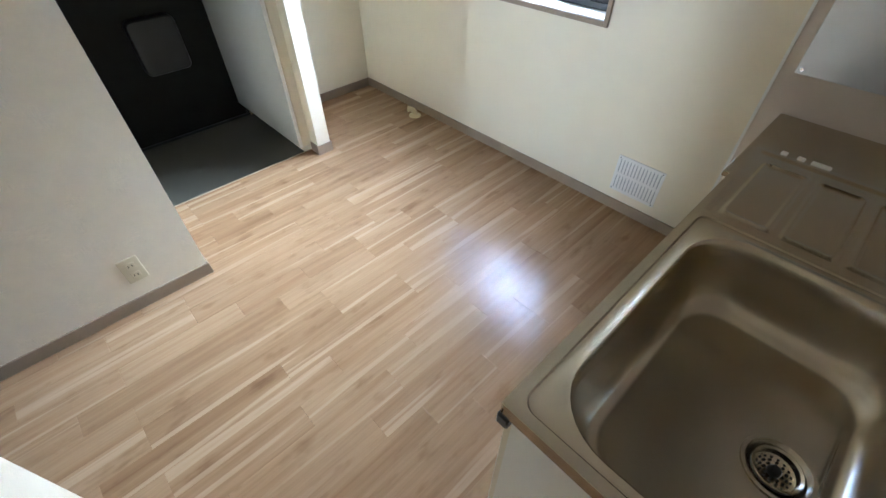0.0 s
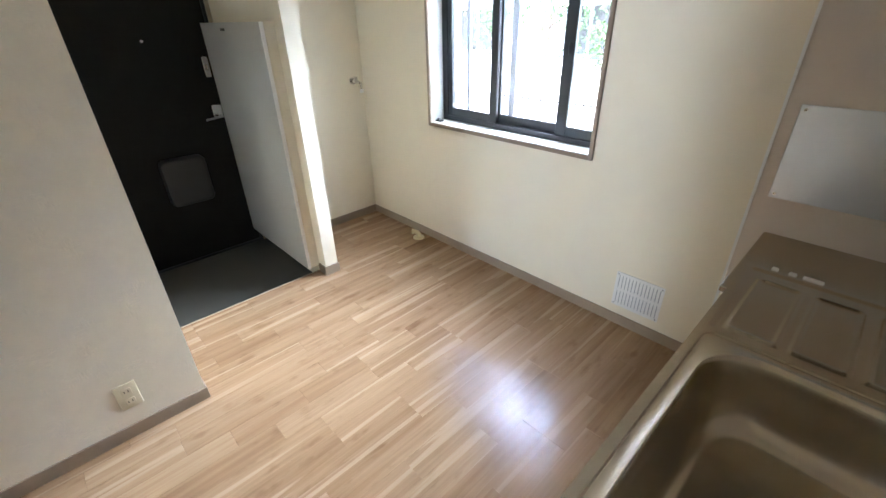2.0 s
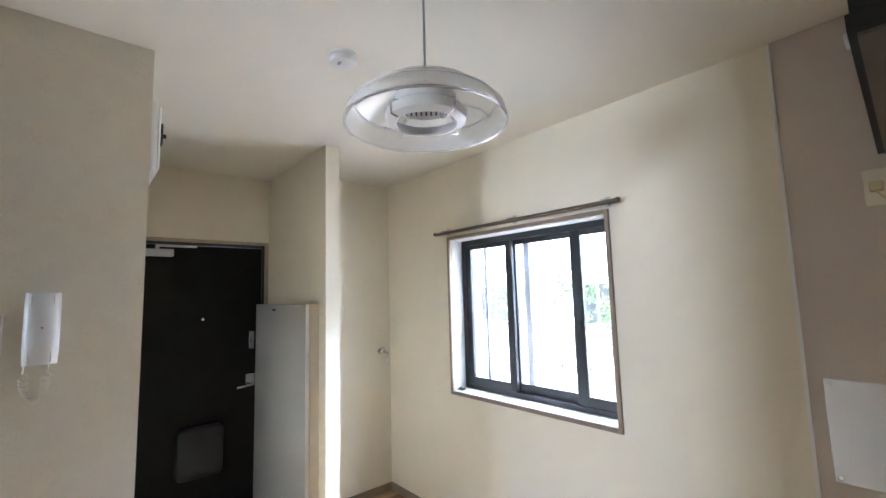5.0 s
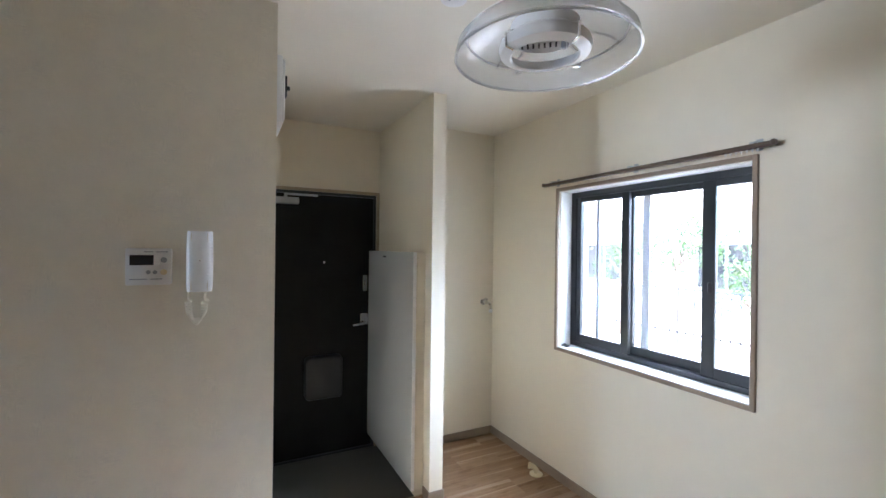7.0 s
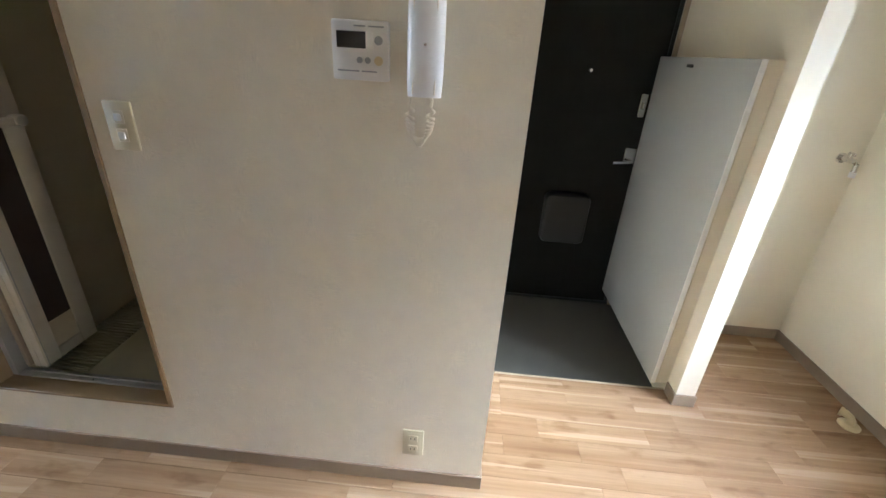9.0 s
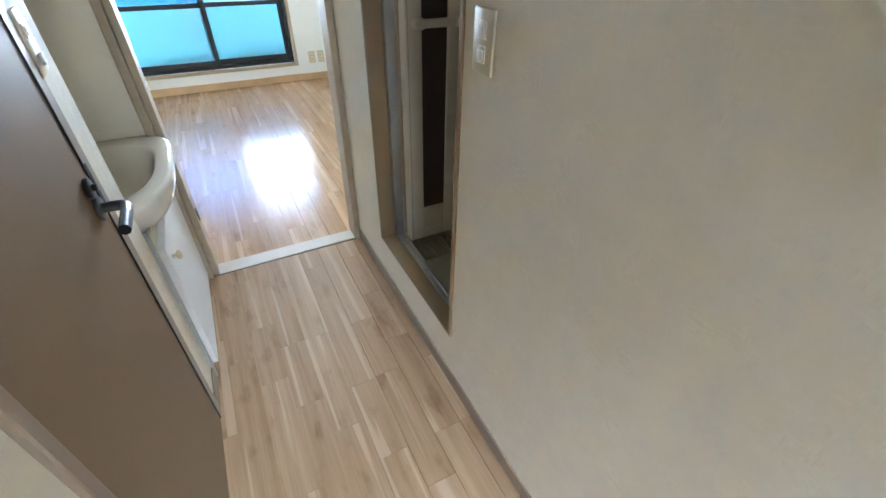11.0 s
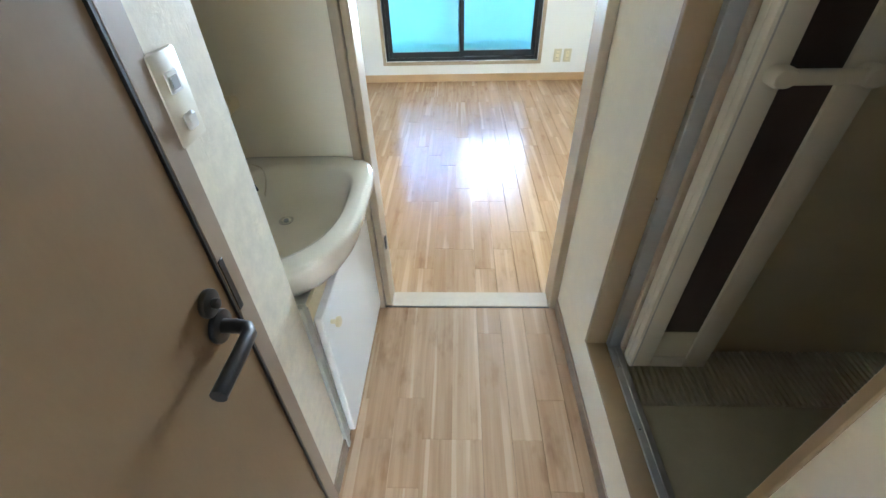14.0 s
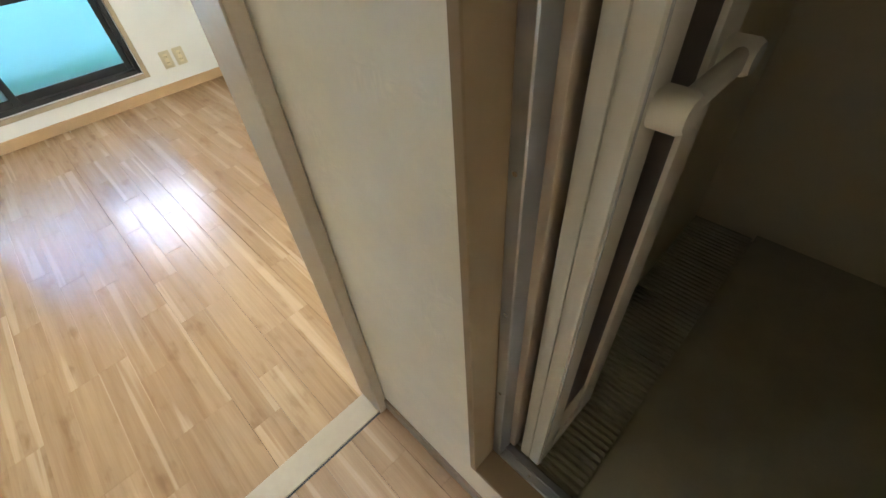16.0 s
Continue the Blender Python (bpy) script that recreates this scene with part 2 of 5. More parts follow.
def cyl(p, axis, r, h, seg=24, r2=None, bm=None, bevel=0.0):
    """A round bar from p along axis, h long."""
    bm = bm or bmesh.new()
    d = Vector(axis).normalized()
    m = Matrix.Translation(Vector(p) + d * h / 2) @ d.to_track_quat("Z", "Y").to_matrix().to_4x4()
    r_ = bmesh.ops.create_cone(bm, cap_ends=True, segments=seg, radius1=r, radius2=r if r2 is None else r2, depth=h, matrix=m)
    if bevel:
        vs = set(r_["verts"])
        es = [e for e in bm.edges if e.verts[0] in vs and e.verts[1] in vs and len(e.link_faces) == 2 and any(len(f.verts) > 4 for f in e.link_faces)]
        bmesh.ops.bevel(bm, geom=es, offset=bevel, segments=2, affect="EDGES", profile=0.5)
    return bm


def tube(points, r, seg=10, bm=None):
    """A bent round bar through points."""
    bm = bm or bmesh.new()
    pts = [Vector(p) for p in points]
    rings = []
    up = Vector((0, 0, 1))
    for i, p in enumerate(pts):
        d = (pts[min(i + 1, len(pts) - 1)] - pts[max(i - 1, 0)]).normalized()
        a = d.cross(up if abs(d.z) < 0.95 else Vector((1, 0, 0))).normalized()
        if rings and a.dot(prev) < 0:
            a = -a
        prev = a
        b = d.cross(a)
        rings.append([bm.verts.new(p + r * (math.cos(2 * math.pi * k / seg) * a + math.sin(2 * math.pi * k / seg) * b)) for k in range(seg)])
    for u, w in zip(rings, rings[1:]):
        for k in range(seg):
            bm.faces.new((u[k], u[(k + 1) % seg], w[(k + 1) % seg], w[k]))
    bm.faces.new(rings[0][::-1])
    bm.faces.new(rings[-1])
    return bm


def loops(rows, close_first=False, close_last=False, bm=None):
    """Skin closed loops of equal length."""
    bm = bm or bmesh.new()
    vs = [[bm.verts.new(p) for p in row] for row in rows]
    n = len(rows[0])
    for u, w in zip(vs, vs[1:]):
        for k in range(n):
            bm.faces.new((u[k], u[(k + 1) % n], w[(k + 1) % n], w[k]))
    if close_first:
        bm.faces.new(vs[0][::-1])
    if close_last:
        bm.faces.new(vs[-1])
    return bm


def rrect(cx, cy, hx, hy, r, z, arc=8, side=6):
    """A rounded rectangle as a loop, with a fixed count of points."""
    r = max(0.0005, min(r, hx - 1e-4, hy - 1e-4))
    corners = [(cx + hx - r, cy + hy - r, 0), (cx - hx + r, cy + hy - r, 90), (cx - hx + r, cy - hy + r, 180), (cx + hx - r, cy - hy + r, 270)]
    pts = []
    for i, (x, y, a0) in enumerate(corners):
        arcp = [Vector((x + r * math.cos(radians(a0 + 90 * k / arc)), y + r * math.sin(radians(a0 + 90 * k / arc)), z)) for k in range(arc + 1)]
        x2, y2, a2 = corners[(i + 1) % 4]
        nxt = Vector((x2 + r * math.cos(radians(a2)), y2 + r * math.sin(radians(a2)), z))
        pts += arcp + [arcp[-1].lerp(nxt, k / side) for k in range(1, side)]
    return pts


def lathe(profile, centre, axis=(0, 0, 1), seg=48, bm=None, k=1.0):
    """Turn (radius, height) about an axis."""
    d = Vector(axis).normalized()
    q = d.to_track_quat("Z", "Y").to_matrix()
    c = Vector(centre)
    profile = [(r * k, h) for r, h in profile]
    rows = [[c + q @ Vector((max(r, 1e-4) * math.cos(2 * math.pi * k / seg), max(r, 1e-4) * math.sin(2 * math.pi * k / seg), h)) for k in range(seg)] for r, h in profile]
    return loops(rows, bm=bm)


def finish(bm, smooth):
    bmesh.ops.recalc_face_normals(bm, faces=bm.faces[:])
    if smooth:
        for f in bm.faces:
            f.smooth = True
        for e in bm.edges:
            if len(e.link_faces) == 2 and e.calc_face_angle(0) > radians(38):
                e.smooth = False


def thing(name, base, label, category, group="", kind=""):
    """An empty at a thing's base, to carry its parts."""
    ob = new(name)
    ob.location, ob.empty_display_size = base, 0.1
    BASE[ob.name] = Vector(base)
    return tagged(ob, label, category, group, kind)


def part(name, bm, material, parent, label="", smooth=True):
    """Links a bmesh, built in world places, as one mesh under a thing or a part."""
    finish(bm, smooth)
    base = BASE[parent.name]
    bmesh.ops.translate(bm, verts=bm.verts[:], vec=-base)
    me = bpy.data.meshes.new(name)
    bm.to_mesh(me)
    bm.free()
    me.materials.append(material)
    ob = new(name, me)
    ob.parent = parent
    BASE[ob.name] = base
    return tagged(ob, label) if label else ob


def solid(name, bm, material, label, category, group="", kind="", smooth=True, base=(0, 0, 0)):
    """A thing or a piece of the setting that is one mesh."""
    finish(bm, smooth)
    bmesh.ops.translate(bm, verts=bm.verts[:], vec=-Vector(base))
    me = bpy.data.meshes.new(name)
    bm.to_mesh(me)
    bm.free()
    me.materials.append(material)
    ob = new(name, me)
    ob.location = base
    BASE[ob.name] = Vector(base)
    return tagged(ob, label, category, group, kind)


def setting(name, specs, material, label, category, bevel=0.0):
    return solid(name, boxes(*specs, bevel=bevel), material, label, category, kind="structure", smooth=False)


# ---- the plan ----
WY, WX, HX = 2.245, 0.70, -1.39      # window wall, kitchen side wall, hall wall
CZ = 2.375                            # ceiling
TX, TY = -0.597, -0.074                # toilet box
RY, RY2, FY = -1.612, -1.702, -4.742     # room doorway, far wall of the room
GX, DX = -2.00, -2.88                 # step edge, entrance wall
IY, PY0, PY1 = 0.508, 1.402, 1.487     # end of hall wall, partition
CX = -2.537                           # laundry end wall

# window wall with its opening
wx0, wx1, wz0, wz1 = -1.787, -0.664, 0.850, 1.846
setting("wall_north", [(CX - 0.12, wx0, WY, WY + 0.2, -0.1, CZ + 0.1), (wx1, WX + 0.12, WY, WY + 0.2, -0.1, CZ + 0.1),
                       (wx0, wx1, WY, WY + 0.2, -0.1, wz0), (wx0, wx1, WY, WY + 0.2, wz1, CZ + 0.1)], WALL, "cream papered wall round the kitchen window", "wall")
setting("wall_laundry", [(CX - 0.12, CX, PY1, WY, -0.1, CZ + 0.1)], WALL, "cream papered end wall of the laundry niche", "wall")
setting("wall_partition", [(DX, -1.910, PY0, PY1, -0.1, CZ + 0.1)], WALL, "cream papered stub wall beside the shoe cabinet", "wall")
dy0, dy1, dz1 = 0.568, 1.380, 1.876
setting("wall_entrance", [(DX - 0.14, DX, IY - 0.1, dy0, -0.2, CZ + 0.1), (DX - 0.14, DX, dy1, PY1, -0.2, CZ + 0.1), (DX - 0.14, DX, dy0, dy1, dz1, CZ + 0.1)],
        WALL, "cream papered wall round the entrance door", "wall")
setting("wall_genkan_side", [(DX, HX - 0.1, IY - 0.1, IY, -0.2, CZ + 0.1)], WALL, "cream papered side wall of the entrance", "wall")
by0, by1, bz0, bz1 = -1.236, -0.570, 0.240, 2.04
setting("wall_hall", [(HX - 0.1, HX, by1, IY, -0.1, CZ + 0.1), (HX - 0.1, HX, RY2, by0, -0.1, CZ + 0.1), (HX - 0.1, HX, by0, by1, -0.1, bz0), (HX - 0.1, HX, by0, by1, bz1, CZ + 0.1)],
        HALLP, "cream papered hall wall round the bathroom doorway", "wall")
setting("wall_kitchen_side", [(WX, WX + 0.12, TY - 0.1, WY, -0.1, CZ + 0.1)], KPANEL, "beige panelled wall behind the sink", "wall")
setting("kitchen_wall_panel", [(0.024, WX, WY - 0.006, WY, 0.0, CZ)], KPANEL, "beige melamine splash panel beside the stove stand", "wall panel")
setting("wall_panel_edge", [(0.014, 0.024, WY - 0.010, WY, 0.0, CZ)], WHITEP, "white plastic edge strip of the splash panel", "trim")
# toilet box
ty0, ty1, tz1 = -0.802, -0.143, 1.95
setting("wall_toilet_front", [(TX, WX, TY - 0.09, TY, -0.1, CZ + 0.1)], HALLP, "cream papered front wall of the toilet", "wall")
setting("wall_toilet_side", [(TX, TX + 0.09, -0.978, ty0 - 0.034, -0.1, CZ + 0.1), (TX, TX + 0.09, ty0, ty1, tz1, CZ + 0.1), (TX, TX + 0.09, ty1, TY - 0.09, -0.1, CZ + 0.1)], PLASTER, "cream embossed papered wall beside the toilet door", "wall")
setting("wall_toilet_back", [(TX + 0.09, 0.0, -0.978, -0.89, -0.1, CZ + 0.1)], WALL, "plain wall between toilet and washbasin", "wall")
setting("wall_basin_back", [(-0.13, 0.0, RY2, -0.978, -0.1, CZ + 0.1)], WALL, "cream wall behind the washbasin", "wall")
# wall between the hall and the room
jx0, jx1 = -1.39, -0.612
setting("wall_room_north", [(jx1, 0.9, RY2, RY - 0.034, -0.1, CZ + 0.1), (-2.75, HX - 0.1, RY2, RY, -0.1, CZ + 0.1), (jx0, jx1, RY2, RY, 1.92, CZ + 0.1)],
        WALL, "cream papered wall round the room doorway", "wall")
# room
bx0, bx1, bwz0, bwz1 = -1.739, -0.242, 0.190, 1.98
setting("wall_room_south", [(-2.75, bx0, FY - 0.16, FY, -0.1, CZ + 0.1), (bx1, 0.9, FY - 0.16, FY, -0.1, CZ + 0.1), (bx0, bx1, FY - 0.16, FY, -0.1, bwz0), (bx0, bx1, FY - 0.16, FY, bwz1, CZ + 0.1)],
        ROOMW, "white papered wall round the balcony window", "wall")
setting("wall_room_west", [(-2.87, -2.75, FY - 0.16, RY, -0.1, CZ + 0.1)], ROOMW, "white papered side wall of the room", "wall")
setting("wall_room_east", [(0.9, 1.02, FY - 0.16, RY, -0.1, CZ + 0.1)], ROOMW, "white papered side wall of the room", "wall")
# ceilings and slabs
setting("ceiling", [(-3.1, 1.1, RY - 0.02, WY + 0.1, CZ, CZ + 0.1)], CEIL, "cream papered ceiling", "ceiling")
setting("ceiling_room", [(-2.9, 1.1, FY - 0.1, RY - 0.03, CZ, CZ + 0.1)], CEIL, "white papered ceiling of the room", "ceiling")
# overhang added out of view, lengthened past the parapet to keep sun off the balcony
setting("ceiling_slab", [(-3.2, 1.2, FY - 1.9, WY + 0.2, CZ + 0.11, CZ + 0.3)], CONC, "concrete slab over the flat, with an added unseen overhang shading the balcony", "slab")
setting("floor_base", [(GX, WX, IY - 0.1, WY, -0.12, -0.013), (CX, GX, PY1, WY, -0.12, -0.013), (HX, WX, RY2, IY - 0.1, -0.12, -0.013), (-2.75, 0.9, FY, RY2, -0.12, -0.013)],
        SUB, "dark joint bed under the floorboards", "floor")
setting("floor_genkan", [(DX - 0.1, GX, IY, PY0, -0.2, -0.075)], VINYL, "dark grey vinyl entrance floor", "floor")
setting("step_edge", [(GX - 0.016, GX, IY, PY0, -0.075, -0.004)], CASING, "pale wood step edge to the entrance", "step")

# baseboards
bb, bt = 0.060, 0.008
def baseboard(name, specs, material=TRIM, label="taupe vinyl baseboard"):
    return solid(name, boxes(*specs, bevel=0.0015), material, label, "baseboard", kind="structure", smooth=False)
baseboard("baseboard_north", [(CX, 0.013, WY - bt, WY, 0, bb)])
baseboard("baseboard_laundry", [(CX, CX + bt, PY1, WY - bt, 0, bb)])
baseboard("baseboard_stub", [(-1.910, -1.910 + bt, PY0 - bt, PY1 + bt, 0, bb), (CX + bt, -1.910, PY1, PY1 + bt, 0, bb), (-1.99, -1.910, PY0 - bt, PY0, 0, bb)])
baseboard("baseboard_hall", [(HX, HX + bt, RY + 0.002, IY + bt, 0, bb), (GX, HX, IY, IY + bt, 0, bb)])
baseboard("baseboard_toilet", [(TX - bt, TX, -0.977, ty0 - 0.036, 0, bb), (TX - bt, TX, ty1 + 0.005, TY + bt, 0, bb), (TX, WX, TY, TY + bt, 0, bb)])
baseboard("baseboard_room_south", [(-2.75, 0.9, FY, FY + 0.01, 0, 0.07)], ROOMTRIM, "honey wood baseboard")
baseboard("baseboard_room_sides", [(-2.75, -2.74, FY + 0.01, RY2, 0, 0.07), (0.89, 0.9, FY + 0.01, RY2, 0, 0.07)], ROOMTRIM, "honey wood baseboard")


# ---- kitchen window ----
def kitchen_window():
    w = thing("window_1", ((wx0 + wx1) / 2, WY, wz0), "black aluminium sliding window in a pale wood casing", "window", kind="structure")
    c = 0.021
    part("window_casing", boxes((wx0 - c, wx0, WY - 0.012, WY + 0.01, wz0 - c, wz1 + c), (wx1, wx1 + c, WY - 0.012, WY + 0.01, wz0 - c, wz1 + c),
                                (wx0, wx1, WY - 0.012, WY + 0.01, wz0 - c, wz0), (wx0, wx1, WY - 0.012, WY + 0.01, wz1, wz1 + c), bevel=0.002), TRIM, w, "taupe wooden casing")
    part("window_sill", boxes((wx0 + 0.004, wx1 - 0.004, WY - 0.008, WY + 0.12, wz0, wz0 + 0.006), bevel=0.002), WHITEM, w, "white window board")
    part("reveal", boxes((wx0, wx0 + 0.004, WY + 0.012, WY + 0.12, wz0 + 0.006, wz1), (wx1 - 0.004, wx1, WY + 0.012, WY + 0.12, wz0 + 0.006, wz1), (wx0 + 0.004, wx1 - 0.004, WY + 0.012, WY + 0.12, wz1 - 0.004, wz1)), WHITEM, w, "white lining of the opening")
    y0 = WY + 0.105
    f = 0.032
    part("window_frame", boxes((wx0, wx0 + f + 0.012, y0, y0 + 0.075, wz0 + 0.006, wz1 - 0.004), (wx1 - f, wx1, y0, y0 + 0.075, wz0 + 0.006, wz1 - 0.004),
                               (wx0 + f, wx1 - f, y0, y0 + 0.075, wz0 + 0.006, wz0 + 0.036), (wx0 + f, wx1 - f, y0, y0 + 0.075, wz1 - 0.04, wz1 - 0.004), bevel=0.002), BLACK, w)

    def sash(name, a, b, y, s0, s1):
        z0, z1 = wz0 + 0.03, wz1 - 0.03
        bot = 0.055
        sa = part(name, boxes((a, a + s0, y, y + 0.024, z0, z1), (b - s1, b, y, y + 0.024, z0, z1), (a + s0, b - s1, y, y + 0.024, z0, z0 + bot), (a + s0, b - s1, y, y + 0.024, z1 - 0.04, z1), bevel=0.002), BLACK, w)
        g = part("pane", boxes((a + s0 - 0.004, b - s1 + 0.004, y + 0.010, y + 0.014, z0 + bot - 0.004, z1 - 0.036)), CLEAR, sa)
        g.visible_shadow = False
        return sa
    sash("sash", wx0 + 0.034, -1.349, y0 + 0.008, 0.045, 0.05)
    sash("sash", -0.938, wx1 - 0.02, y0 + 0.008, 0.062, 0.03)
    sash("outer_sash", -1.379, -0.908, y0 + 0.04, 0.034, 0.03)
    part("screen_bar", boxes((-1.615, -1.59, y0 + 0.042, y0 + 0.06, wz0 + 0.036, wz1 - 0.04), (-1.305, -1.26, y0 + 0.068, y0 + 0.078, wz0 + 0.036, wz1 - 0.04), bevel=0.002), GREYP, w, "grey uprights of the insect screen")
    part("sash_latch", boxes((-0.905, -0.885, y0 - 0.002, y0 + 0.008, 1.28, 1.33), bevel=0.003), BLKPL, w)
    part("stay", boxes((wx0 + 0.012, wx0 + 0.06, WY + 0.02, WY + 0.05, wz0 + 0.006, wz0 + 0.016), (wx0 + 0.022, wx0 + 0.036, WY + 0.026, WY + 0.04, wz0 + 0.016, wz0 + 0.024), bevel=0.002), BLKPL, w, "small black metal catch on the board")
kitchen_window()


def curtain_rail():
    r = thing("curtain_rail", (-1.2, WY, 1.90), "brown metal curtain rail with spare hooks over the window", "curtain rail")
    y = WY - 0.052
    part("rail", boxes((-1.87, -0.572, y - 0.014, y + 0.008, 1.879, 1.899), bevel=0.004), RAILM, r)
    part("rail", boxes((-1.845, -0.592, WY - 0.028, WY - 0.014, 1.893, 1.905), bevel=0.003), RAILM, r)
    for x in (-1.795, -1.215, -0.642):
        part("bracket", boxes((x - 0.012, x + 0.012, y, WY, 1.904, 1.909), (x - 0.012, x + 0.012, WY - 0.004, WY, 1.88, 1.925), (x - 0.008, x + 0.008, y - 0.008, y + 0.004, 1.898, 1.906)), ALU, r)
    for x in (-1.874, -0.568):
        part("end_cap", boxes((x - 0.008, x + 0.008, y - 0.015, y + 0.009, 1.881, 1.903), bevel=0.003), RAILM, r)
    for i in range(7):
        x = -0.622 - 0.02 * i
        part("runner", tube([(x, y - 0.003, 1.886), (x + 0.004, y - 0.006, 1.876), (x, y - 0.003, 1.868), (x - 0.004, y, 1.876), (x, y - 0.003, 1.885)], 0.0025, 6), WHITEP, r, "white plastic hook")
curtain_rail()


# ---- entrance ----
def entrance_door():
    d = thing("door_1", (DX, (dy0 + dy1) / 2, -0.075), "closed dark steel entrance door with letter box", "door", kind="structure")
    part("door_frame", boxes((DX - 0.05, DX + 0.012, dy0 - 0.022, dy0, -0.075, dz1 + 0.022), (DX - 0.05, DX + 0.012, dy1, dy1 + 0.022, -0.075, dz1 + 0.022), (DX - 0.05, DX + 0.012, dy0, dy1, dz1, dz1 + 0.022), bevel=0.002), CASING, d, "pale wood frame")
    part("rebate", boxes((DX - 0.05, DX - 0.006, dy0, dy0 + 0.02, -0.075, dz1), (DX - 0.05, DX - 0.006, dy1 - 0.02, dy1, -0.075, dz1), (DX - 0.05, DX - 0.006, dy0 + 0.02, dy1 - 0.02, dz1 - 0.02, dz1), (DX - 0.05, DX - 0.0, dy0, dy1, -0.075, -0.06)), BLACK, d)
    leaf = part("leaf", boxes((DX - 0.045, DX - 0.010, dy0 + 0.02, dy1 - 0.02, -0.06, dz1 - 0.022), bevel=0.002), DOORBLK, d)
    f = DX - 0.010
    box = loops([[Vector((f + h, p.x, p.y)) for p in rrect(0.985, 0.518, 0.134 - i, 0.155 - i, 0.035, 0)] for h, i in ((0, 0), (0.05, 0), (0.062, 0.006), (0.066, 0.02))], close_last=True)
    part("letter_box", box, LETTER, leaf, "dark moulded letter box")
    part("lock", boxes((f, f + 0.012, 1.278, 1.316, 1.135, 1.26), bevel=0.004), CHROME, leaf, "satin lock plate")
    part("thumb_turn", boxes((f + 0.012, f + 0.03, 1.291, 1.303, 1.18, 1.215), bevel=0.003), CHROME, leaf)
    part("handle_plate", boxes((f, f + 0.010, 1.262, 1.326, 0.875, 0.965), bevel=0.004), CHROME, leaf)
    part("lever", tube([(f, 1.296, 0.895), (f + 0.045, 1.296, 0.895), (f + 0.05, 1.285, 0.893), (f + 0.05, 1.24, 0.888), (f + 0.048, 1.195, 0.884)], 0.009, 12), CHROME, leaf, "satin lever")
    part("peephole", cyl((f, 0.985, 1.36), (1, 0, 0), 0.008, 0.006, 16), CHROME, leaf)
    part("closer_body", boxes((f, f + 0.045, 0.62, 0.80, 1.775, 1.822), bevel=0.005), ALU, leaf, "silver door closer")
    part("closer_arm", boxes((f + 0.03, f + 0.045, 0.70, 0.93, 1.836, 1.85), bevel=0.003), ALU, leaf)
    part("closer_arm", boxes((f + 0.018, f + 0.04, 0.70, 0.72, 1.82, 1.84), bevel=0.002), ALU, leaf)
entrance_door()


def shoe_cabinet():
    c = thing("shoe_cabinet", (-2.43, PY0, 0.042), "tall thin grey-white shoe cabinet against the stub wall", "cabinet")
    x0, x1, z0, z1 = -2.866, -1.994, 0.042, 1.447
    part("body", boxes((x0, x1 - 0.002, 1.347, PY0, z0, z1), bevel=0.002), CREAMP, c, "cream cabinet body")
    part("door", boxes((x0, x1, 1.320, 1.344, z0, z1), bevel=0.003, seg=2), GREYM, c)
    part("catch", boxes((-2.53, -2.47, 1.317, 1.321, 1.405, 1.418), bevel=0.001), BLKPL, c, "black finger catch")
    part("edge_strip", boxes((x1 - 0.001, x1 + 0.003, 1.322, 1.342, z0, z1)), WHITEP, c, "white edge band")
shoe_cabinet()


def fuse_box():
    b = thing("fuse_box", (-1.62, IY, 1.9), "white plastic fuse box high on the entrance side wall", "fuse box")
    part("case", boxes((-1.74, -1.43, IY, IY + 0.024, 1.945, 2.205), bevel=0.006, seg=2), WHITEP, b)
    part("cover", boxes((-1.73, -1.44, IY + 0.024, IY + 0.034, 1.96, 2.195), bevel=0.004), WHITEP, b)
    part("breaker", boxes((-1.50, -1.46, IY + 0.034, IY + 0.044, 2.06, 2.14), bevel=0.003), BLKPL, b)
    part("toggle", boxes((-1.485, -1.475, IY + 0.044, IY + 0.056, 2.09, 2.105), bevel=0.002), BLKPL, b)
fuse_box()


# ---- laundry niche ----
def wall_tap():
    t = thing("washing_machine_tap", (CX, 2.16, 1.05), "chrome washing machine tap on the wall", "tap")
    part("flange", cyl((CX, 2.15, 1.055), (1, 0, 0), 0.024, 0.008, 24), CHROME, t)
    part("body", cyl((CX, 2.15, 1.055), (1, 0, 0), 0.013, 0.06, 18), CHROME, t)
    part("spout", tube([(CX + 0.045, 2.15, 1.055), (CX + 0.05, 2.175, 1.05), (CX + 0.052, 2.19, 1.035), (CX + 0.052, 2.192, 0.995)], 0.011, 12), CHROME, t)
    part("handle", boxes((CX + 0.03, CX + 0.075, 2.146, 2.154, 1.075, 1.09), bevel=0.003), CHROME, t)
    part("stem", cyl((CX + 0.05, 2.15, 1.055), (0, 0, 1), 0.009, 0.03, 12), CHROME, t)
    part("nozzle", cyl((CX + 0.052, 2.192, 0.975), (0, 0, 1), 0.014, 0.024, 14), WHITEP, t, "white hose nozzle")
wall_tap()


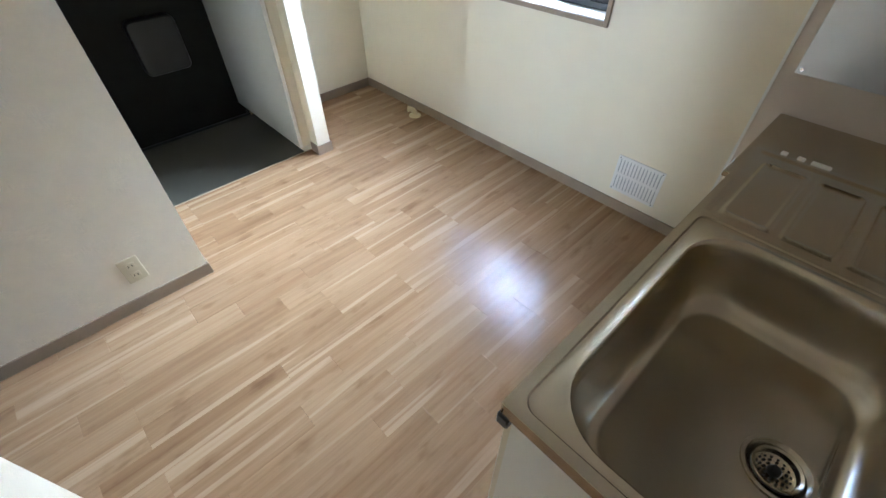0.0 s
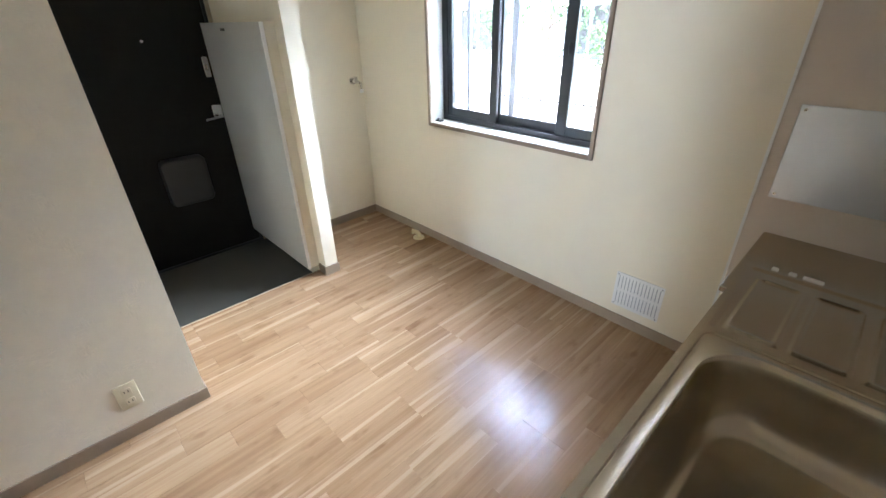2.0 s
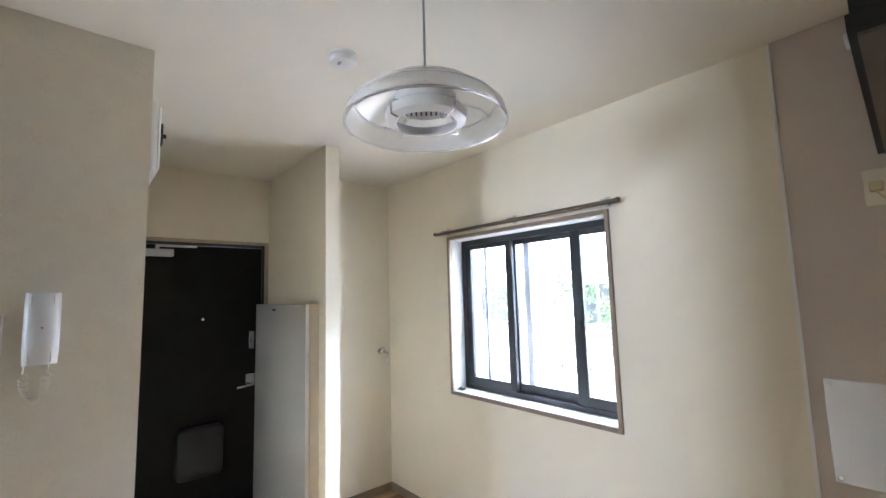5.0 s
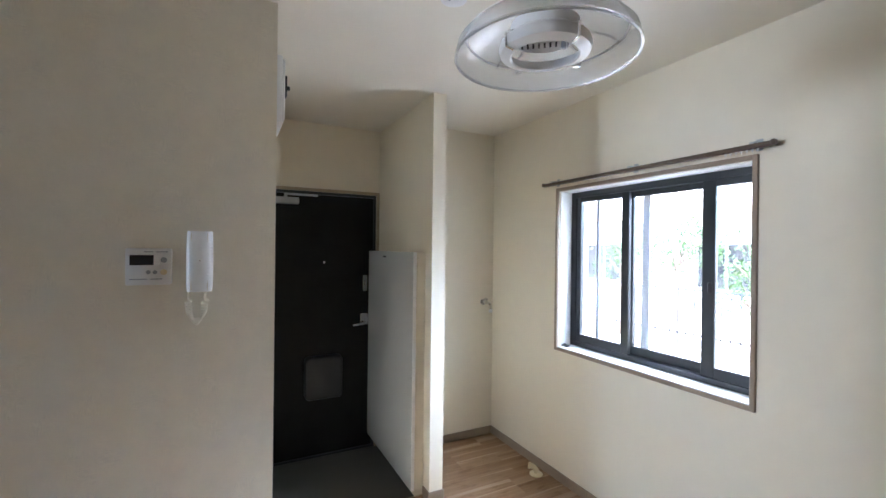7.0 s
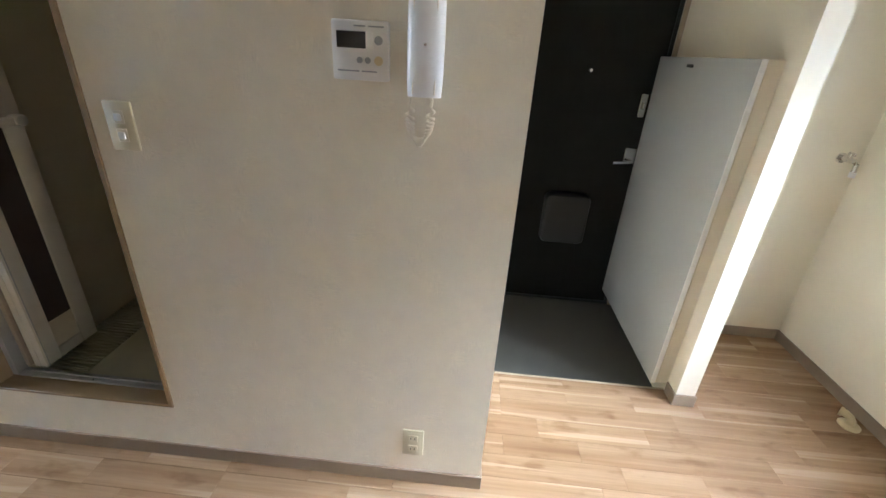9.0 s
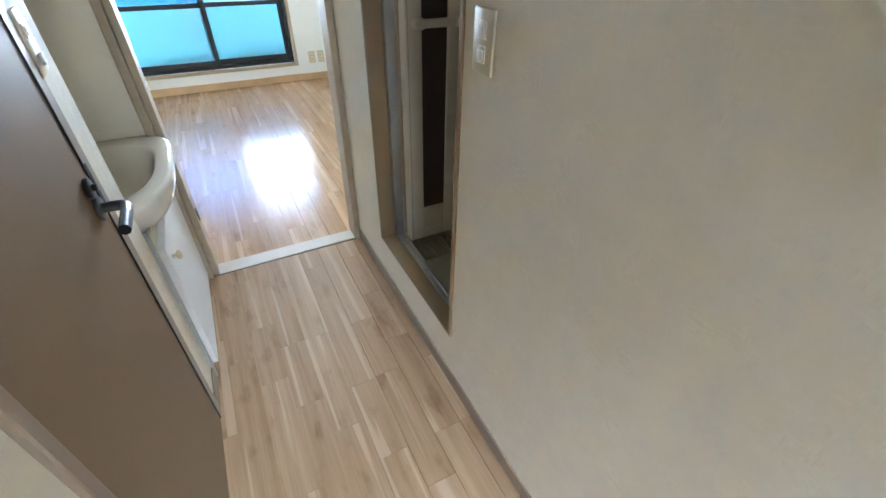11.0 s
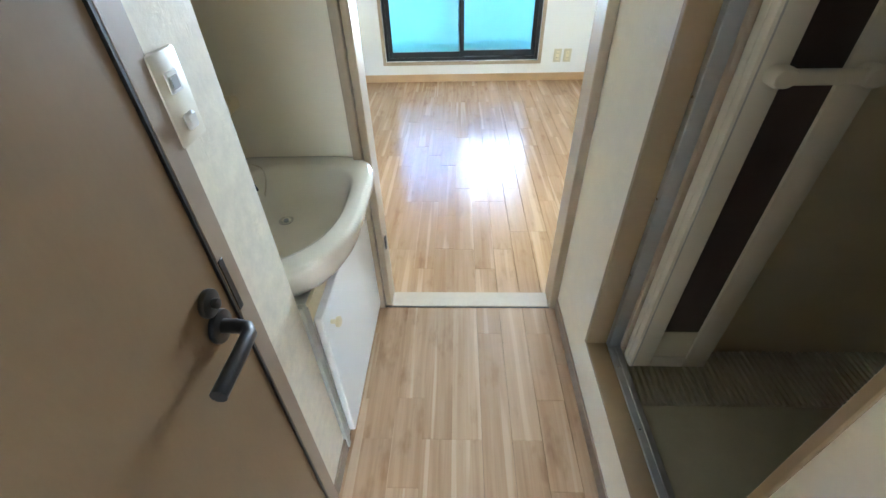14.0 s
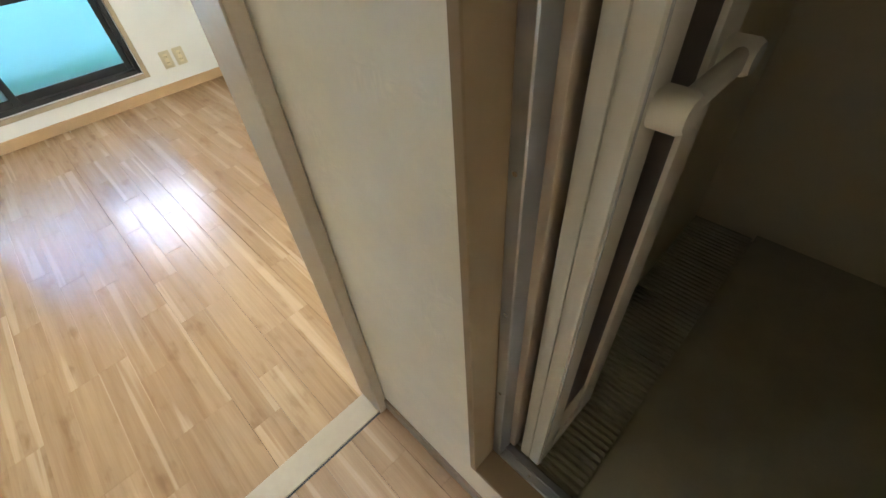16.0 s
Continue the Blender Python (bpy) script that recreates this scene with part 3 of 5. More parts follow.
def floor_elbow():
    x, y = -1.885, 2.165
    e = thing("drain_elbow", (x, y, 0), "tan plastic drain elbow on the floor", "drain")
    part("flange", lathe([(0.0, 0.0), (0.042, 0.0), (0.042, 0.006), (0.036, 0.010), (0.02, 0.012), (0.0, 0.012)], (x, y, 0), seg=28), PEACH, e)
    part("elbow", tube([(x, y, 0.01), (x, y, 0.03), (x - 0.006, y - 0.006, 0.042), (x - 0.02, y - 0.018, 0.05), (x - 0.036, y - 0.03, 0.05)], 0.017, 14), PEACH, e)
    part("collar", cyl((x - 0.028, y - 0.025, 0.05), (-0.77, -0.64, 0), 0.021, 0.012, 18), PEACH, e)
    part("mouth", cyl((x - 0.0362, y - 0.0318, 0.05), (-0.77, -0.64, 0), 0.012, 0.003, 16), BLKPL, e)
floor_elbow()


# ---- kitchen wall things ----
def wall_vent():
    x0, x1, z0, z1 = -0.416, -0.181, 0.112, 0.307
    v = thing("wall_vent", ((x0 + x1) / 2, WY, z0), "white louvred vent plate low on the wall", "vent")
    part("backing", boxes((x0 + 0.004, x1 - 0.004, WY - 0.003, WY, z0 + 0.004, z1 - 0.004)), GREYP, v)
    n = 14
    step = (x1 - x0) / n
    zm = (z0 + z1) / 2
    part("frame", boxes((x0, x1, WY - 0.007, WY - 0.001, z0, z0 + 0.016), (x0, x1, WY - 0.007, WY - 0.001, z1 - 0.016, z1), (x0, x1, WY - 0.007, WY - 0.001, zm - 0.008, zm + 0.008)), WHITEP, v)
    for i in range(n):
        a = x0 + i * step
        for u, w in ((z0 + 0.016, zm - 0.008), (zm + 0.008, z1 - 0.016)):
            part("slat", boxes((a + (0 if i == 0 else 0.0022), a + step - (0 if i == n - 1 else 0.0022), WY - 0.0065, WY - 0.002, u, w)), WHITEP, v, smooth=False)
    for x in (x0 + 0.01, x1 - 0.01):
        for z in (z0 + 0.01, z1 - 0.01):
            part("screw", cyl((x, WY - 0.0085, z), (0, 1, 0), 0.003, 0.003, 10), BLKPL, v)
wall_vent()


def stainless_guard():
    g = thing("heat_guard", (0.36, WY - 0.006, 0.843), "stainless steel heat guard screwed to the splash panel", "heat guard")
    part("sheet", boxes((0.065, 0.66, WY - 0.012, WY - 0.006, 0.843, 1.170), bevel=0.002), STEELD, g)
    for x in (0.081, 0.645):
        for z in (0.859, 1.154):
            part("screw", cyl((x, WY - 0.015, z), (0, 1, 0), 0.005, 0.004, 12), CHROME, g)
stainless_guard()


def range_hood():
    h = thing("range_hood", (0.5, WY - 0.006, 1.86), "black range hood over the stove stand", "range hood")
    y1 = WY - 0.006
    part("duct_cover", boxes((0.270, WX, 1.66, y1, 2.101, CZ), bevel=0.004), BLACK, h)
    rows = [[(0.262, 1.655, 2.1), (WX, 1.655, 2.1), (WX, y1, 2.1), (0.262, y1, 2.1)], [(0.262, 1.655, 2.06), (WX, 1.655, 2.06), (WX, y1, 1.885), (0.262, y1, 1.885)]]
    part("canopy", loops(rows, True, True), BLACK, h, "black wedge-shaped canopy", smooth=False)
    rows = [[(0.278, 1.67, 2.0545), (WX - 0.01, 1.67, 2.0545), (WX - 0.01, y1 - 0.012, 1.888), (0.278, y1 - 0.012, 1.888)], [(0.278, 1.67, 2.0455), (WX - 0.01, 1.67, 2.0455), (WX - 0.01, y1 - 0.012, 1.879), (0.278, y1 - 0.012, 1.879)]]
    part("filter", loops(rows, True, True), HOODU, h, "brown-grey filter panel", smooth=False)
    part("switch", boxes((0.252, 0.2625, 1.72, 1.78, 2.065, 2.085), bevel=0.002), WHITEP, h)
range_hood()


def hood_outlet():
    o = thing("wall_socket", (0.252, WY - 0.006, 1.722), "cream wall socket with a plug and cord under the hood", "socket")
    y = WY - 0.006
    part("plate", boxes((0.218, 0.286, y - 0.007, y, 1.722, 1.840), bevel=0.003), CREAMP, o)
    part("plug", boxes((0.234, 0.266, y - 0.04, y - 0.007, 1.765, 1.797), bevel=0.006, seg=2), PEACH, o)
    pts = []
    for i in range(13):
        u = i / 12
        pts.append((0.250 + 0.26 * u, y - 0.035 + 0.02 * math.sin(u * 3), 1.765 - 0.17 * math.sin(math.pi * u) + 0.15 * u))
    part("cord", tube(pts, 0.004, 8), PEACH, o)
hood_outlet()


# ---- sink unit ----
def sink_unit():
    x0, x1, y0, y1, z = 0.138, WX - 0.004, 0.648, 1.716, 0.81
    s = thing("sink_cabinet", (0.42, 1.18, 0.0), "white kitchen sink cabinet below a steel top", "cabinet")
    part("body", boxes((0.168, x1, y0 + 0.022, y1 - 0.01, 0.09, 0.11), (x1 - 0.012, x1, y0 + 0.022, y1 - 0.01, 0.11, z - 0.03), (0.168, x1 - 0.012, y1 - 0.024, y1 - 0.01, 0.11, z - 0.03),
                       (0.168, 0.18, y0 + 0.022, y1 - 0.024, 0.11, z - 0.03)), WHITEM, s)
    part("side_panel", boxes((0.158, x1, y0 + 0.008, y0 + 0.022, 0.0, z - 0.03), bevel=0.001), WHITEM, s)
    part("plinth", boxes((0.21, x1, y0 + 0.022, y1 - 0.01, 0.0, 0.09)), TRIM, s)
    for a, b in ((y0 + 0.008, 0.998), (1.002, 1.352), (1.356, y1 - 0.01)):
        dr = part("door", boxes((0.146, 0.166, a, b, 0.10, z - 0.06), bevel=0.002), CREAMP, s, "cream edged cupboard door")
        part("handle", boxes((0.128, 0.146, (a + b) / 2 - 0.05, (a + b) / 2 + 0.05, z - 0.13, z - 0.115), bevel=0.004), ALU, dr)
    t = thing("kitchen_sink", (0.42, 1.18, z - 0.03), "stainless steel sink top with bowl and ribbed drainboard", "sink")
    ys = 1.335
    cx, cy, hx, hy, r = 0.410, 0.985, 0.222, 0.298, 0.105
    ox, oy = (x0 + x1) / 2, (y0 + ys) / 2
    ohx, ohy = (x1 - x0) / 2, (ys - y0) / 2
    rows = [rrect(ox, oy, ohx, ohy, 0.002, z), rrect(ox, oy, ohx - 0.019, ohy - 0.019, 0.028, z), rrect(ox, oy, ohx - 0.022, ohy - 0.022, 0.026, z - 0.003), rrect(ox, oy, ohx - 0.026, ohy - 0.026, 0.024, z - 0.003)]
    for e, dz in ((0.012, -0.003), (0.008, -0.001), (0.003, -0.0005), (0.0, -0.003), (-0.003, -0.010)):
        rows.append(rrect(cx, cy, hx + e, hy + e, r + e, z + dz))
    D = 0.165
    for k in range(1, 15):
        a = k / 14 * math.pi / 2
        ins = 0.006 + 0.018 * (k / 14) + 0.045 * (1 - math.cos(a)) ** 1.6
        rows.append(rrect(cx, cy, hx - ins, hy - ins, max(0.03, r - ins * 0.25), z - 0.010 - (D - 0.01) * math.sin(a) ** 1.05))
    for k in range(1, 7):
        u = k / 6
        rows.append(rrect(cx + (0.503 - cx) * u, cy + (0.976 - cy) * u, (hx - 0.069) * (1 - u) + 0.057 * u, (hy - 0.069) * (1 - u) + 0.057 * u, 0.08 * (1 - u) + 0.0565 * u, z - D - 0.006 * u))
    part("bowl", loops(rows), STEEL, t)
    # ribbed drainboard
    bm = bmesh.new()
    nx, ny = 112, 60
    grid = []
    for j in range(ny + 1):
        y = ys + (y1 - ys) * j / ny
        row = []
        for i in range(nx + 1):
            x = x0 + (x1 - x0) * i / nx
            edge = min(x - x0, y1 - y)
            dz = -0.003 if edge > 0.021 else 0.0
            for k in range(4):
                xa = 0.185 + 0.12 * k
                dx, dy = abs(x - xa - 0.05) - 0.05, abs(y - 1.50) - 0.145
                d = max(dx, dy)
                if -0.012 < d < 0.002:
                    dz += 0.0040 * math.cos((d + 0.005) / 0.007 * math.pi / 2)
            row.append(bm.verts.new((x, y, z + dz)))
        grid.append(row)
    for j in range(ny):
        for i in range(nx):
            bm.faces.new((grid[j][i], grid[j][i + 1], grid[j + 1][i + 1], grid[j + 1][i]))
    part("drainboard", bm, STEEL, t)
    part("apron", boxes((x0, x0 + 0.004, y0, y1, z - 0.034, z - 0.0005), (x0 + 0.004, x1, y0, y0 + 0.004, z - 0.034, z - 0.0005), (x0 + 0.004, x1, y1 - 0.004, y1, z - 0.034, z - 0.0005), bevel=0.0015), STEEL, t)
    part("corner_cap", boxes((x0 - 0.003, x0 + 0.02, y0 - 0.004, y0 + 0.018, z - 0.062, z - 0.034), bevel=0.003), BLKPL, t, "black plastic corner cap")
    c = (0.503, 0.976, z - D - 0.006)
    part("drain_rim", lathe([(0.073, 0.0), (0.072, 0.003), (0.064, 0.003), (0.058, -0.002), (0.05, -0.006), (0.046, -0.012), (0.044, -0.02)], c, k=0.81), STEEL, t)
    bk = part("drain_basket", lathe([(0.05, 0.0), (0.048, 0.002), (0.043, -0.001), (0.041, -0.012), (0.03, -0.016), (0.0, -0.016)], c, k=0.81), STEEL, t)
    bm = bmesh.new()
    for ring, n in ((0.0275, 16), (0.021, 12), (0.0145, 8)):
        for k in range(n):
            a = 2 * math.pi * k / n
            cyl((c[0] + ring * math.cos(a), c[1] + ring * math.sin(a), c[2] - 0.0165), (0, 0, 1), 0.0024, 0.0025, 8, bm=bm)
    tagged(part("holes", bm, BLKPL, bk, smooth=False), kind="stuff")
    part("knob", lathe([(0.011, -0.016), (0.011, -0.008), (0.008, -0.004), (0.0, -0.003)], c, seg=20), BLKPL, bk)
    # gas stove stand
    g = thing("stove_stand", (0.4, 1.98, 0), "low steel-topped gas stove stand beside the sink", "stove stand")
    gz = 0.708
    part("body", boxes((0.118, x1, y1 + 0.004, WY - 0.02, 0.09, gz - 0.02), bevel=0.002), WHITEM, g)
    part("plinth", boxes((0.18, x1, y1 + 0.004, WY - 0.02, 0.0, 0.09)), TRIM, g)
    part("top", boxes((0.094, x1, y1 + 0.002, WY - 0.008, gz - 0.02, gz), bevel=0.003), STEEL, g)
    part("door", boxes((0.099, 0.116, y1 + 0.008, WY - 0.024, 0.10, gz - 0.03), bevel=0.002), CREAMP, g)
    for x, w in ((0.205, 0.016), (0.245, 0.018), (0.29, 0.045)):
        solid("spacer_tab", boxes((x - w / 2, x + w / 2, y1 - 0.004, y1 + 0.012, z - 0.002, z + 0.006), bevel=0.003, seg=2), WHITEP, "small white plastic tab on the sink edge", "tab", base=(x, y1, z))
sink_unit()


# ---- ceiling things ----
def pendant():
    c = Vector((-0.542, 1.054, 0))
    k, z = 0.82, 1.953
    top = z + (CZ - z) / k
    p = thing("pendant_lamp", (c.x, c.y, z), "clear acrylic pendant lamp shade with an empty ring holder", "ceiling lamp")
    part("ceiling_rose", lathe([(0.0, 0.0), (0.03, 0.0), (0.03, -0.012), (0.022, -0.022), (0.0, -0.026)], (c.x, c.y, top), seg=24), WHITEP, p)
    part("cord", cyl((c.x, c.y, z + 0.155), (0, 0, 1), 0.004, top - z - 0.158, 10), GREYP, p)
    prof = [(0.293, 0.0), (0.297, 0.002), (0.290, 0.03), (0.262, 0.052), (0.20, 0.085), (0.13, 0.112), (0.06, 0.124), (0.012, 0.126), (0.012, 0.123), (0.06, 0.121), (0.13, 0.109), (0.20, 0.082), (0.26, 0.0495), (0.286, 0.029), (0.293, 0.0)]
    prof = [(r, h * 1.3) for r, h in prof]
    shade = part("shade", lathe(prof, (c.x, c.y, z), seg=72, k=0.92), ACRYL, p, "clear acrylic dome shade")
    shade.visible_shadow = False
    part("rim", lathe([(0.292, -0.002), (0.300, -0.002), (0.300, 0.004), (0.292, 0.004), (0.292, -0.002)], (c.x, c.y, z), seg=72, k=0.92), ACRYL, p)
    part("inner_ring", lathe([(0.262, 0.063), (0.264, 0.067), (0.258, 0.068), (0.256, 0.064), (0.262, 0.063)], (c.x, c.y, z), seg=72, k=0.92), WHITEP, p)
    part("body", lathe([(0.012, 0.12), (0.085, 0.112), (0.104, 0.10), (0.107, 0.066), (0.100, 0.0615), (0.0, 0.0615)], (c.x, c.y, z), seg=48), WHITEP, p, "white lamp body")
    for j in range(2):
        bm = bmesh.new()
        for i in range(9):
            x = c.x - 0.07 + 0.0175 * i
            m = boxes((x - 0.003, x + 0.003, c.y - 0.045 + j * 0.075, c.y - 0.015 + j * 0.075, z + 0.0595, z + 0.0620))
            me = bpy.data.meshes.new("tmp")
            m.to_mesh(me)
            m.free()
            bm.from_mesh(me)
            bpy.data.meshes.remove(me)
        part("slots", bm, BLKPL, p, smooth=False)
    part("ring_reflector", lathe([(0.135, 0.05), (0.14, 0.035), (0.135, 0.018), (0.105, 0.008), (0.100, 0.012), (0.124, 0.022), (0.128, 0.035), (0.125, 0.05), (0.135, 0.05)], (c.x, c.y, z - 0.005), seg=56), WHITEP, p, "white ring reflector")
    for i in range(4):
        a = radians(40 + 90 * i)
        u = Vector((math.cos(a), math.sin(a), 0))
        part("clip", tube([c + u * 0.11 + Vector((0, 0, z + 0.06)), c + u * 0.145 + Vector((0, 0, z + 0.045)), c + u * 0.142 + Vector((0, 0, z + 0.005)), c + u * 0.118 + Vector((0, 0, z))], 0.004, 8), CHROME, p)
    part("socket", boxes((c.x + 0.045, c.x + 0.065, c.y - 0.085, c.y - 0.07, z - 0.01, z + 0.056), bevel=0.003), GREYP, p)
    part("pull_cord", cyl((c.x + 0.06, c.y - 0.09, z - 0.02), (0, 0, 1), 0.0012, 0.08, 6), WHITEP, p)
    for i in range(3):
        a = radians(15 + 120 * i)
        u = Vector((math.cos(a), math.sin(a), 0))
        part("strut", tube([c + u * 0.12 + Vector((0, 0, z + 0.09)), c + u * 0.2 + Vector((0, 0, z + 0.075)), c + u * 0.238 + Vector((0, 0, z + 0.049))], 0.003, 8), ACRYL, p)
    p.scale, p.rotation_euler = (k, k, k), (0, 0, radians(50))
pendant()


def detector():
    d = thing("smoke_detector", (-1.012, 1.045, CZ), "round white smoke detector on the ceiling", "smoke detector")
    part("base", lathe([(0.0, 0.0), (0.052, 0.0), (0.052, -0.012), (0.0, -0.012)], (-1.012, 1.045, CZ), seg=32), WHITEP, d)
    part("cap", lathe([(0.047, -0.012), (0.05, -0.018), (0.046, -0.034), (0.03, -0.042), (0.0, -0.043)], (-1.012, 1.045, CZ), seg=32), WHITEP, d)
    part("pull", boxes((-1.007, -0.987, 1.018, 1.028, CZ - 0.047, CZ - 0.040), bevel=0.002), GREYP, d)
detector()


# ---- hall wall things ----
def rocker_switch(x, side, yc, zc, label):
    """Two-gang switch plate on a wall facing side (+1: +x)."""
    s = thing("light_switch", (x, yc, zc - 0.06), label, "light switch")
    def bx(d0, d1, y0, y1, z0, z1, bevel):
        a, b = sorted((x + side * d0, x + side * d1))
        return boxes((a, b, y0, y1, z0, z1), bevel=bevel, seg=2)
    part("plate", bx(0, 0.008, yc - 0.036, yc + 0.036, zc - 0.06, zc + 0.06, 0.004), SWITCHP, s)
    for dz in (0.022, -0.022):
        part("surround", bx(0.008, 0.0095, yc - 0.013, yc + 0.013, zc + dz - 0.016, zc + dz + 0.016, 0.0015), CREAMP, s)
        part("rocker", bx(0.0095, 0.015, yc - 0.009, yc + 0.009, zc + dz - 0.009, zc + dz + 0.009, 0.003), WHITEP, s, "white rocker")
rocker_switch(HX, 1, -0.488, 1.198, "cream two-gang light switch beside the bathroom doorway")


def toilet_switch():
    yc, zc, x = -0.859, 1.189, TX
    s = thing("light_switch", (x, yc, zc - 0.06), "white light switch with pilot window beside the toilet door", "light switch")
    part("plate", boxes((x - 0.009, x, yc - 0.031, yc + 0.031, zc - 0.058, zc + 0.058), bevel=0.004, seg=2), CREAMP, s)
    part("pilot_frame", boxes((x - 0.012, x - 0.009, yc - 0.012, yc + 0.014, zc + 0.008, zc + 0.034), bevel=0.001), WHITEP, s)
    part("pilot", boxes((x - 0.0135, x - 0.012, yc - 0.006, yc + 0.008, zc + 0.013, zc + 0.028)), GREYP, s, "grey pilot window")
    part("rocker", boxes((x - 0.017, x - 0.009, yc - 0.010, yc + 0.012, zc - 0.04, zc - 0.018), bevel=0.003), WHITEP, s)
toilet_switch()


def socket_low():
    yc, zc, x = 0.268, 0.197, HX
    s = thing("wall_socket", (x, yc, zc - 0.06), "cream double wall socket low on the hall wall", "socket")
    part("plate", boxes((x, x + 0.007, yc - 0.036, yc + 0.036, zc - 0.058, zc + 0.058), bevel=0.003, seg=2), SWITCHP, s)
    for dz in (0.024, -0.024):
        part("insert", boxes((x + 0.007, x + 0.0095, yc - 0.016, yc + 0.016, zc + dz - 0.014, zc + dz + 0.014), bevel=0.001), SWITCHP, s)
        for dy in (-0.0065, 0.0065):
            part("slot", boxes((x + 0.009, x + 0.0102, yc + dy - 0.0016, yc + dy + 0.0016, zc + dz - 0.005, zc + dz + 0.005)), BLKPL, s, smooth=False)
socket_low()


def bath_remote():
    x, y0, y1, z0, z1 = HX, 0.060, 0.186, 1.342, 1.462
    s = thing("bath_remote", (x, 0.123, z0), "white water heater control panel with a dark display", "control panel")
    f = x + 0.022
    part("case", boxes((x, f, y0, y1, z0, z1), bevel=0.005, seg=2), WHITEP, s)
    part("display", boxes((f, f + 0.002, y0 + 0.012, y1 - 0.05, z1 - 0.055, z1 - 0.022), bevel=0.0005), SCREEN, s)
    part("readout", boxes((f + 0.0005, f + 0.0028, y1 - 0.05, y1 - 0.034, z1 - 0.054, z1 - 0.022), bevel=0.001), WHITEP, s)
    part("round_button", cyl((f, y1 - 0.022, z1 - 0.038), (1, 0, 0), 0.009, 0.003, 20), GREYP, s, "blue-grey round button")
    for yy in (y0 + 0.062, y0 + 0.08):
        part("button", cyl((f, yy, z0 + 0.042), (1, 0, 0), 0.0065, 0.003, 16), GREYP, s)
    part("round_button", cyl((f, y1 - 0.022, z0 + 0.042), (1, 0, 0), 0.0095, 0.003, 20), PEACH, s, "reddish round button")
    for a, b, z in ((0.05, 0.075, z1 - 0.013), (0.082, 0.115, z1 - 0.013), (0.012, 0.06, z0 + 0.018), (0.066, 0.1, z0 + 0.018)):
        part("printed_line", boxes((f, f + 0.0006, y0 + a, y0 + b, z, z + 0.003)), GREYP, s, smooth=False)
bath_remote()


def intercom():
    x, yc, z0, z1 = HX, 0.267, 1.317, 1.521
    s = thing("intercom", (x, yc, z0), "white intercom handset on the wall with coiled cord", "intercom")
    part("base", boxes((x, x + 0.022, yc - 0.037, yc + 0.037, z0 + 0.006, z1 - 0.004), bevel=0.006, seg=2), WHITEP, s)
    rows = []
    for k in range(9):
        u = k / 8
        z = z0 + (z1 - z0) * u
        q = 0.010 * (2 * u - 1) ** 4
        rows.append([Vector((x + 0.022 + (0.034 - q) * math.sin(math.pi * i / 12) ** 0.6, yc - 0.040 * math.cos(math.pi * i / 12) * (1 - q * 6), z)) for i in range(13)])
    bm = loops(rows, close_first=True, close_last=True)
    part("handset", bm, WHITEP, s)
    for dy in (-0.024, 0.024):
        part("groove", boxes((x + 0.046, x + 0.0495, yc + dy - 0.0015, yc + dy + 0.0015, z0 + 0.006, z1 - 0.006), bevel=0.001), CREAMP, s)
    pts = []
    n = 480
    for i in range(n + 1):
        u = i / n
        th = math.pi * u
        cy, cz = yc - 0.008 - 0.024 * math.cos(th), z0 - 0.022 - 0.080 * math.sin(th) ** 0.6
        a = 2 * math.pi * 26 * u
        pts.append((x + 0.022 + 0.008 * math.cos(a), cy + 0.008 * math.sin(a) * math.cos(th), cz - 0.008 * math.sin(a) * math.sin(th)))
    pts = [(x + 0.02, yc - 0.03, z0 + 0.01), (x + 0.02, yc - 0.031, z0 - 0.008)] + pts + [(x + 0.022, yc + 0.018, z0 - 0.008), (x + 0.03, yc + 0.014, z0 + 0.008)]
    part("cord", tube(pts, 0.0032, 6), CREAMP, s, "cream coiled cord")
    part("lamp", cyl((x + 0.0555, yc + 0.002, z0 + 0.105), (1, 0, 0), 0.003, 0.002, 10), CHROME, s)
intercom()


